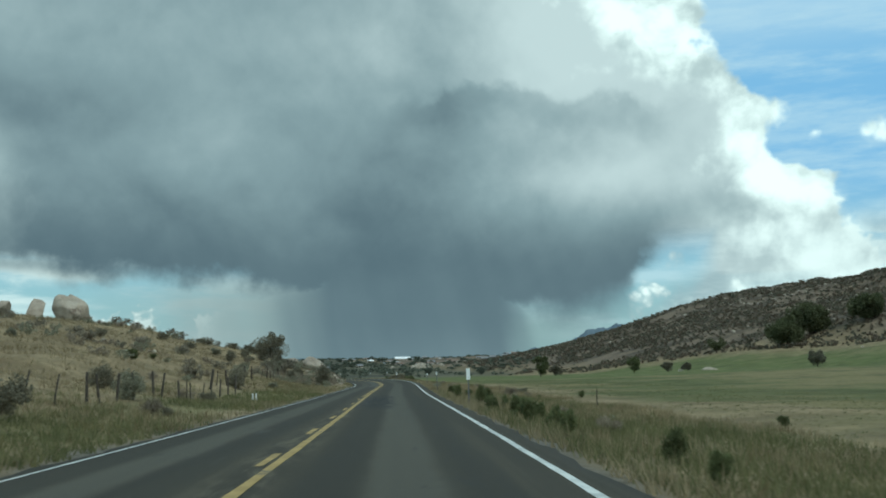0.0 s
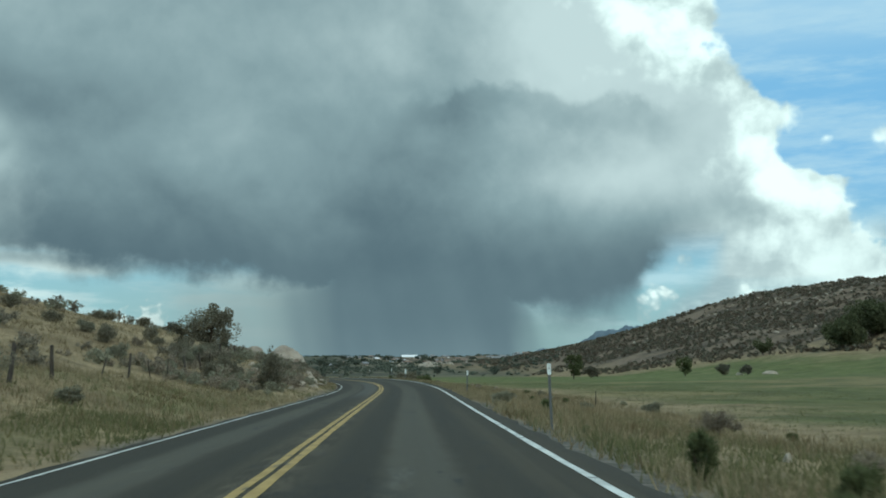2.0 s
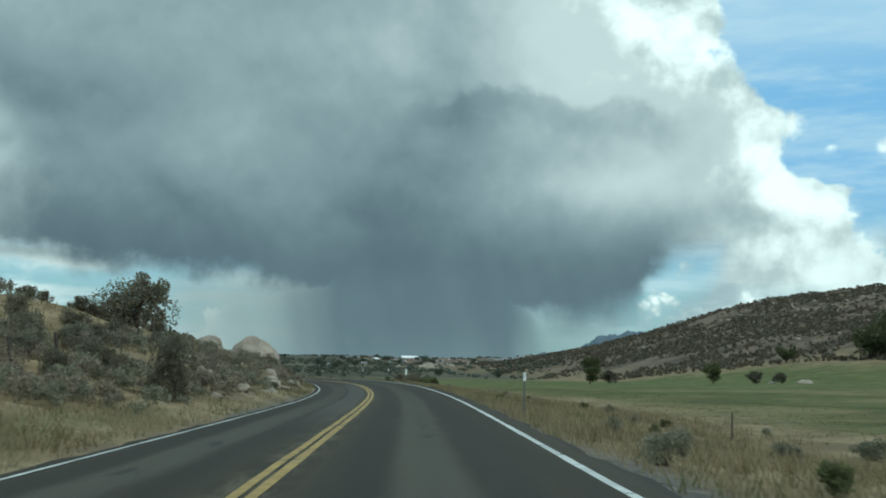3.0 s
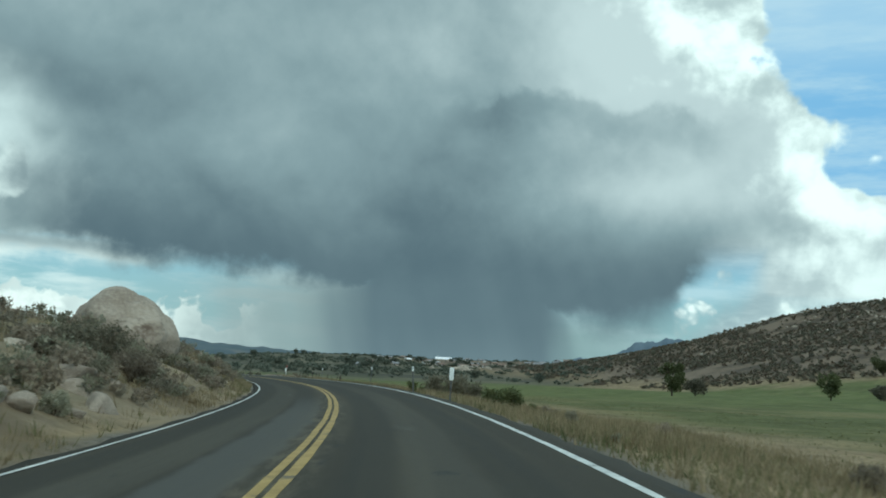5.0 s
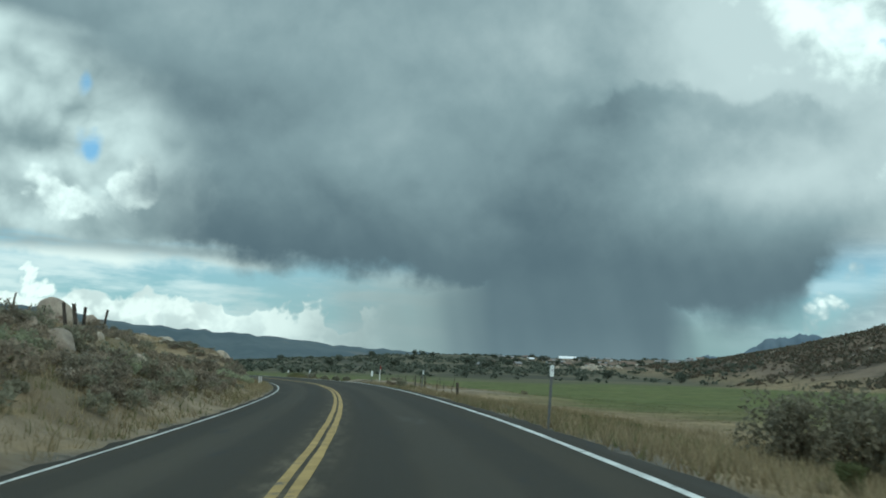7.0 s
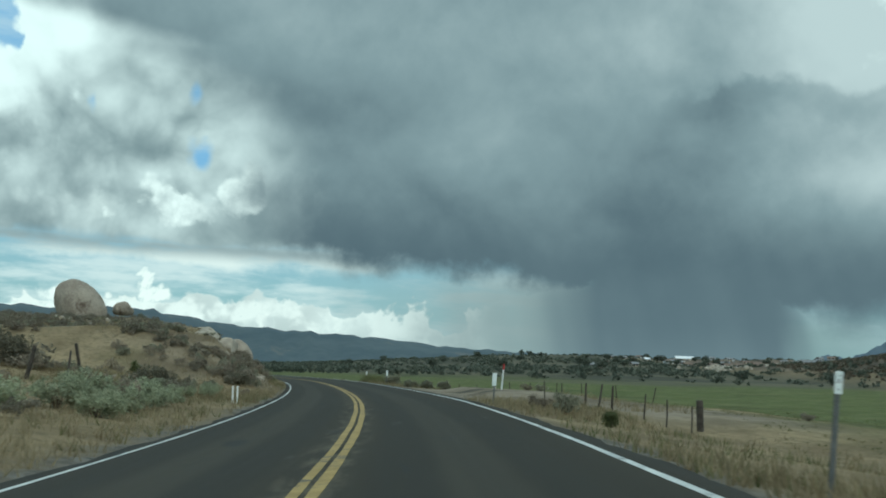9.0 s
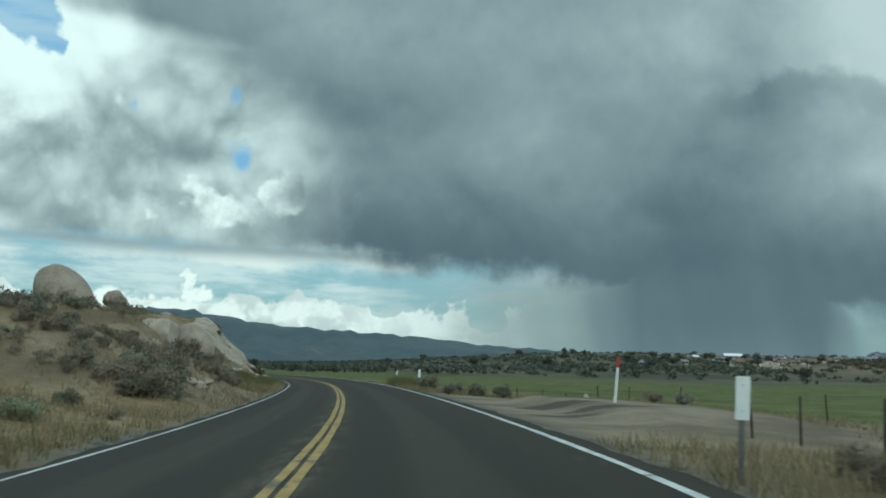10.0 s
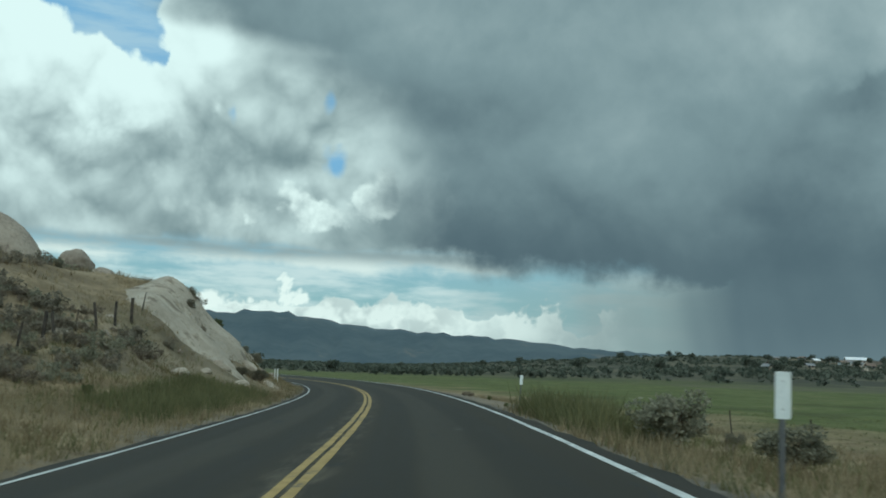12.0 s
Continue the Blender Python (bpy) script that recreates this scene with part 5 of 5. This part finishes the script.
# brush over the eastern hill, denser in the folds and towards the crest
n = 76000
x = rng.uniform(60, 480, n)
y = rng.uniform(240, 1150, n)
d = hill_foot(x, y)
d = d - 40 * (1 - ease(y, 420, 540))
keep = (d > 6) & (d < 300) & (ripple(x, y, 26.0, 1.0) + 0.5 * ripple(x, y, 9.0, 6.0) + rng.normal(0, 0.45, n) > 0.55 - 0.9 * ease(d, 10, 90))
x, y = x[keep], y[keep]
z, _, _ = land(x, y)
far_dark = [leaf_cloud(540 + k, 18, 0.9, 1.0, 0.6, 5, narrow=0.5) for k in range(5)]
pick = rng.random(len(x)) < 0.55
where = np.column_stack([x, y, z - 0.1, rng.uniform(0.4, 1.0, len(x)) ** 1.3 * 1.5])
join_plants("far_brush", where[pick], far_dark, FAR_BRUSH, "dark chaparral dotted over the eastern hill", "brush")
join_plants("far_scrub", where[~pick], far_dark, FAR_SCRUB, "brown chaparral dotted over the eastern hill", "brush")
x, y = rng.uniform(90, 420, 2600), rng.uniform(300, 1000, 2600)
d = hill_foot(x, y)
keep = (d > 35) & (d < 190) & (ripple(x, y, 30.0, 8.0) > 0.25)
x, y = x[keep], y[keep]
z, _, _ = land(x, y)
r_ = np.random.default_rng(3)
chips = []
for k in range(3):
    q = r_.normal(0, 1, (12, 3))
    q = q / np.linalg.norm(q, axis=1)[:, None] * r_.uniform(0.8, 1.3, (12, 1))
    b_ = bmesh.new()
    for p in q:
        b_.verts.new(p)
    hull = bmesh.ops.convex_hull(b_, input=b_.verts)
    bmesh.ops.triangulate(b_, faces=b_.faces)
    b_.verts.index_update()
    chips.append((np.array([v.co[:] for v in b_.verts]), np.array([[v.index for v in f.verts] for f in b_.faces])))
    b_.free()
join_plants("hill_rocks", np.column_stack([x, y, z, rng.uniform(0.25, 1.1, len(x))]), chips, PALE_ROCK, "pale rocks strewn over the eastern hill", "rocks")


# --- trees
def tree(x, y, high, wide, material, label, leaves=2600, leaf=0.35, seed=1, trunk=0.16, z=None, clumps=22, low=0.12):
    z = ground_at(x, y) if z is None else z
    ob = thing("tree", pose(x, y, z - 0.1, 0, 0, seed * 37), label, "tree", "trees in the valley")
    r = np.random.default_rng(seed)
    bm = bmesh.new()

    def limb(a, b, r0, r1):
        d = (b - a).normalized()
        side = d.orthogonal().normalized()
        other = d.cross(side)
        rings = []
        for i in range(4):
            q = i / 3
            c = a.lerp(b, q) + side * 0.04 * math.sin(q * 5) * (b - a).length
            w_ = r0 + (r1 - r0) * q
            rings.append([bm.verts.new(c + (side * math.cos(k * 1.047) + other * math.sin(k * 1.047)) * w_) for k in range(6)])
        for p, q in zip(rings, rings[1:]):
            for k in range(6):
                bm.faces.new((p[k], p[(k + 1) % 6], q[(k + 1) % 6], q[k]))

    fork = Vector((0.05 * wide, 0, high * 0.38))
    limb(Vector((0, 0, -0.3)), fork, trunk, trunk * 0.7)
    for k in range(7):
        a = k * 0.9 + seed
        limb(fork, Vector((math.cos(a) * wide * 0.33, math.sin(a) * wide * 0.33, high * r.uniform(0.6, 0.92))), trunk * 0.5, trunk * 0.1)
    part("trunk", bm, BARK, ob, "brown bark trunk and limbs")
    v, f = leaf_cloud(seed + 700, leaves, wide / 2, high * 0.86, leaf, clumps)
    v[:, 2] += high * low
    crown = new("crown", raw_mesh("crown", v, f, material))
    crown.parent = ob
    return ob


tree(-16.0, 139.4, 4.2, 4.8, DUSK_BRUSH, "spreading bushy dark tree on the grassy slope", 9000, 0.15, 3, 0.13, clumps=34, low=0.0)
tree(46.9, 324.0, 7.4, 5.2, GREEN_BRUSH, "fresh green tree standing in the pasture", 2600, 0.4, 5, 0.18)
tree(52.0, 326.0, 3.6, 4.0, FAR_BRUSH, "low dark bushy tree beside a green tree", 1600, 0.35, 6, 0.14)
tree(76.0, 318.0, 5.6, 4.8, GREEN_BRUSH, "small green tree standing in the pasture", 2000, 0.4, 7)
tree(88.0, 322.0, 3.2, 4.2, FAR_BRUSH, "low dark tree standing in the pasture", 1500, 0.35, 8)
tree(94.0, 321.0, 3.0, 4.0, FAR_BRUSH, "low dark tree standing in the pasture", 1500, 0.35, 9)
tree(163.0, 412.0, 12.0, 15.0, OAK_LEAVES, "large dark oak at the foot of the hill", 7000, 0.9, 10, 0.5, clumps=40)
tree(178.0, 424.0, 13.0, 17.0, OAK_LEAVES, "large dark oak at the foot of the hill", 8000, 0.9, 11, 0.5, clumps=44)
tree(194.0, 404.0, 11.0, 15.0, OAK_LEAVES, "large dark oak at the foot of the hill", 7000, 0.9, 12, 0.4, clumps=40)
tree(146.0, 452.0, 7.0, 10.0, OAK_LEAVES, "dark oak at the foot of the hill", 2200, 0.6, 13, 0.3)
tree(128.0, 300.0, 5.0, 5.5, FAR_BRUSH, "lone dark bushy tree on the green rise", 2000, 0.4, 14, 0.2)

for k in range(58):  # far tree clumps in the valley and among the houses
    az = radians(rng.uniform(-31, 9) if k < 30 else rng.uniform(-5, 9))
    far = rng.uniform(520, 1500) if k < 30 else rng.uniform(760, 1250)
    x, y = -20 + far * math.sin(az), 150 + far * math.cos(az)
    size = rng.uniform(0.6, 1.3)
    tree(x, y, 6.0 * size, 8.0 * size, HAZED_VALLEY_BRUSH, "dark tree far out in the valley", 420, 1.0, 40 + k, 0.25)
n = 5200
az, far = np.radians(rng.uniform(-40, 12, n)), 480 + 1500 * rng.random(n)
x, y = -20 + far * np.sin(az), 150 + far * np.cos(az)
keep = ripple(x, y, 60.0, 2.0) + rng.normal(0, 0.2, n) > -0.1
x, y = x[keep], y[keep]
z, _, _ = land(x, y)
valley = [leaf_cloud(560 + k, 44, 3.2, 1.9, 1.0, 9, narrow=0.5) for k in range(4)]
join_plants("valley_brush", np.column_stack([x, y, z - 0.1, rng.uniform(0.5, 1.5, len(x))]), valley, HAZED_VALLEY_BRUSH, "dark low brush and trees across the far valley", "brush")


# --- the settlement on the far rise
WALLS = [stuff("house_wall_" + n, a, b, 0.5, 0.85, 0.1, 6.0) for n, a, b in
         (("white", (0.48, 0.48, 0.46), (0.62, 0.62, 0.60)), ("tan", (0.36, 0.30, 0.23), (0.48, 0.41, 0.32)), ("grey", (0.30, 0.30, 0.29), (0.42, 0.42, 0.40)))]
ROOFS = [stuff("roof_" + n, a, b, 0.5, 0.8, 0.1, 6.0) for n, a, b in
         (("white", (0.70, 0.72, 0.72), (0.82, 0.83, 0.83)), ("brown", (0.13, 0.09, 0.07), (0.22, 0.16, 0.12)), ("grey", (0.16, 0.16, 0.16), (0.26, 0.26, 0.26)))]
DARK_GLASS = stuff("dark_window_glass", (0.02, 0.025, 0.03), (0.05, 0.055, 0.06), 1.0, 0.2, 0.0, 10.0)


def house(x, y, wide, deep, high, roof_h, wall_mat, roof_mat, turn_deg, label):
    z = ground_at(x, y) - 0.3
    ob = thing("house", pose(x, y, z, 0, 0, turn_deg), label, "house", "houses on the far rise")
    wall = part("wall", box(bmesh.new(), (-wide / 2, -deep / 2, 0), (wide / 2, deep / 2, high)), wall_mat, ob)
    bm = bmesh.new()
    o, t = 0.6, 0.25
    prof = [(-deep / 2 - o, high - 0.05), (0, high + roof_h), (deep / 2 + o, high - 0.05), (deep / 2 + o, high - 0.05 - t), (0, high + roof_h - t), (-deep / 2 - o, high - 0.05 - t)]
    ends = [[bm.verts.new((sx, py, pz)) for py, pz in prof] for sx in (-wide / 2 - o, wide / 2 + o)]
    bm.faces.new(ends[0][::-1])
    bm.faces.new(ends[1])
    for i in range(6):
        j = (i + 1) % 6
        bm.faces.new((ends[0][i], ends[0][j], ends[1][j], ends[1][i]))
    bmesh.ops.recalc_face_normals(bm, faces=bm.faces)
    part("roof", bm, roof_mat, ob)
    for k in range(max(2, int(wide / 5))):
        cx = -wide / 2 + wide * (k + 0.5) / max(2, int(wide / 5))
        part("window", box(bmesh.new(), (cx - 0.7, -deep / 2 - 0.04, 1.0), (cx + 0.7, -deep / 2 + 0.02, 2.3)), DARK_GLASS, wall)
    return ob


house(3.0, 1440.0, 21, 13, 3.2, 3.0, WALLS[1], ROOFS[0], 8, "large white hall with a pale metal roof")
for k in range(44):
    az, far = radians(rng.uniform(-4.5, 9.5)), rng.uniform(800, 1400)
    pick = (1, 2, 1, 2, 0)[k % 5]
    house(-10 + far * math.sin(az), 100 + far * math.cos(az), rng.uniform(5, 8.5), rng.uniform(5, 7), rng.uniform(2.2, 2.8), rng.uniform(1.0, 1.8),
          WALLS[pick], ROOFS[rng.integers(0, 8) % 3 if k % 6 == 0 else 1 + k % 2], rng.uniform(-40, 40),
          ("small white house far off on the rise", "small tan house far off on the rise", "small grey house far off on the rise")[pick])
for k in range(84):
    az, far = radians(rng.normal(2.9, 0.6) if k % 3 else rng.normal(4.5, 2.2)), rng.uniform(700, 900)
    x, y = -17 + far * math.sin(az), 235 + far * math.cos(az)
    size = rng.uniform(1.0, 3.2)
    boulder(PALE[rng.integers(0, 4)], x, y, ground_at(x, y) - float(drop(y)) + size * 0.8, (size, size, size * 0.8), "pale granite boulder in a far boulder field", rng.uniform(0, 360), group="far boulder field")


# --- grass
def grass(name, places, heights, blades, material, label, lean=0.35, wide=0.012):
    """Blades of grass in tufts, as one mesh."""
    n = len(places) * blades
    root = np.repeat(places, blades, 0) + np.column_stack([rng.normal(0, 0.09, n), rng.normal(0, 0.09, n), np.full(n, -0.02)])
    h = np.repeat(heights, blades) * rng.uniform(0.5, 1.15, n)
    a = rng.uniform(0, 2 * math.pi, n)
    side = np.column_stack([np.cos(a), np.sin(a), np.zeros(n)]) * (wide * rng.uniform(0.6, 1.6, n))[:, None]
    tip = root + np.column_stack([rng.normal(0, lean, n) * h, rng.normal(0, lean, n) * h, h])
    v = np.stack([root - side, root + side, tip], 1).reshape(-1, 3)
    return tagged(new(name, raw_mesh(name, v, np.arange(3 * n).reshape(-1, 3), material)), label, "grass", kind="stuff")


def sow(n, s_lo, s_hi, u_lo, u_hi, patch, level, seed):
    x, y, z, s_at, u_at = scatter_su(n, s_lo, s_hi, u_lo, u_hi)
    keep = (ripple(x, y, patch, seed) + rng.normal(0, 0.35, n) > level) & ~((s_at > 264) & (s_at < 302) & (u_at > 0) & (u_at < 12)) & ~((s_at > 334) & (u_at > 0) & (u_at < 9)) & ~((s_at > 257) & (s_at < 265) & (u_at > 10.2) & (u_at < 15))
    keep &= ~((s_at > 281) & (s_at < 302) & (u_at < 0) & (u_at > -14) & (rng.random(n) < 0.25))
    return np.column_stack([x, y, z])[keep]


for name, mat_, n, lo, hi, level, tall, wide_, label in (
        ("verge_grass_east", DRY_GRASS, 52000, 4.4, 15.0, -0.3, 0.34, 0.011, "tall straw-coloured dry grass on the verge"),
        ("verge_weeds_east", GREEN_GRASS, 15000, 4.4, 12.0, 0.1, 0.28, 0.012, "green weeds among the dry verge grass"),
        ("weeds_east", GREEN_GRASS, 9000, 4.6, 14.0, -0.4, 0.30, 0.013, "grey-green weeds on the eastern verge"),
        ("verge_grass_west", DRY_GRASS, 46000, -15.0, -3.7, -0.2, 0.28, 0.011, "straw-coloured dry grass on the verge and bank"),
        ("verge_weeds_west", GREEN_GRASS, 16000, -12.0, -3.7, 0.1, 0.26, 0.012, "green weeds among the dry verge grass"),
        ("weeds_west", GREEN_GRASS, 4200, -7.6, -4.4, 0.15, 0.48, 0.016, "tall green weeds on the western verge"),
        ("verge_greens_west", GREEN_GRASS, 6000, -7.6, -3.7, 0.0, 0.24, 0.014, "low green weeds between road and fence"),
        ("tall_weeds_east", GREEN_GRASS, 900, 4.9, 7.0, -0.5, 0.85, 0.018, "tall green weeds beside the pull-out"),
        ("slope_grass_west", DRY_GRASS, 42000, -60.0, -15.0, -0.2, 0.36, 0.02, "dry grass over the western slopes"),
        ("pasture_grass_east", GREEN_GRASS, 16000, 14.0, 38.0, -0.4, 0.09, 0.022, "green pasture grass with seed heads")):
    first, last = {"weeds_west": (309, 346), "weeds_east": (4, 72), "tall_weeds_east": (319, 331), "verge_greens_west": (4, 78)}.get(name, (4, 372))
    p = sow(n, first, last, lo, hi, 6.0, level, rng.uniform(0, 9))
    grass(name, p, rng.uniform(0.6, 1.3, len(p)) * tall, 5, mat_, label, 0.35, wide_)
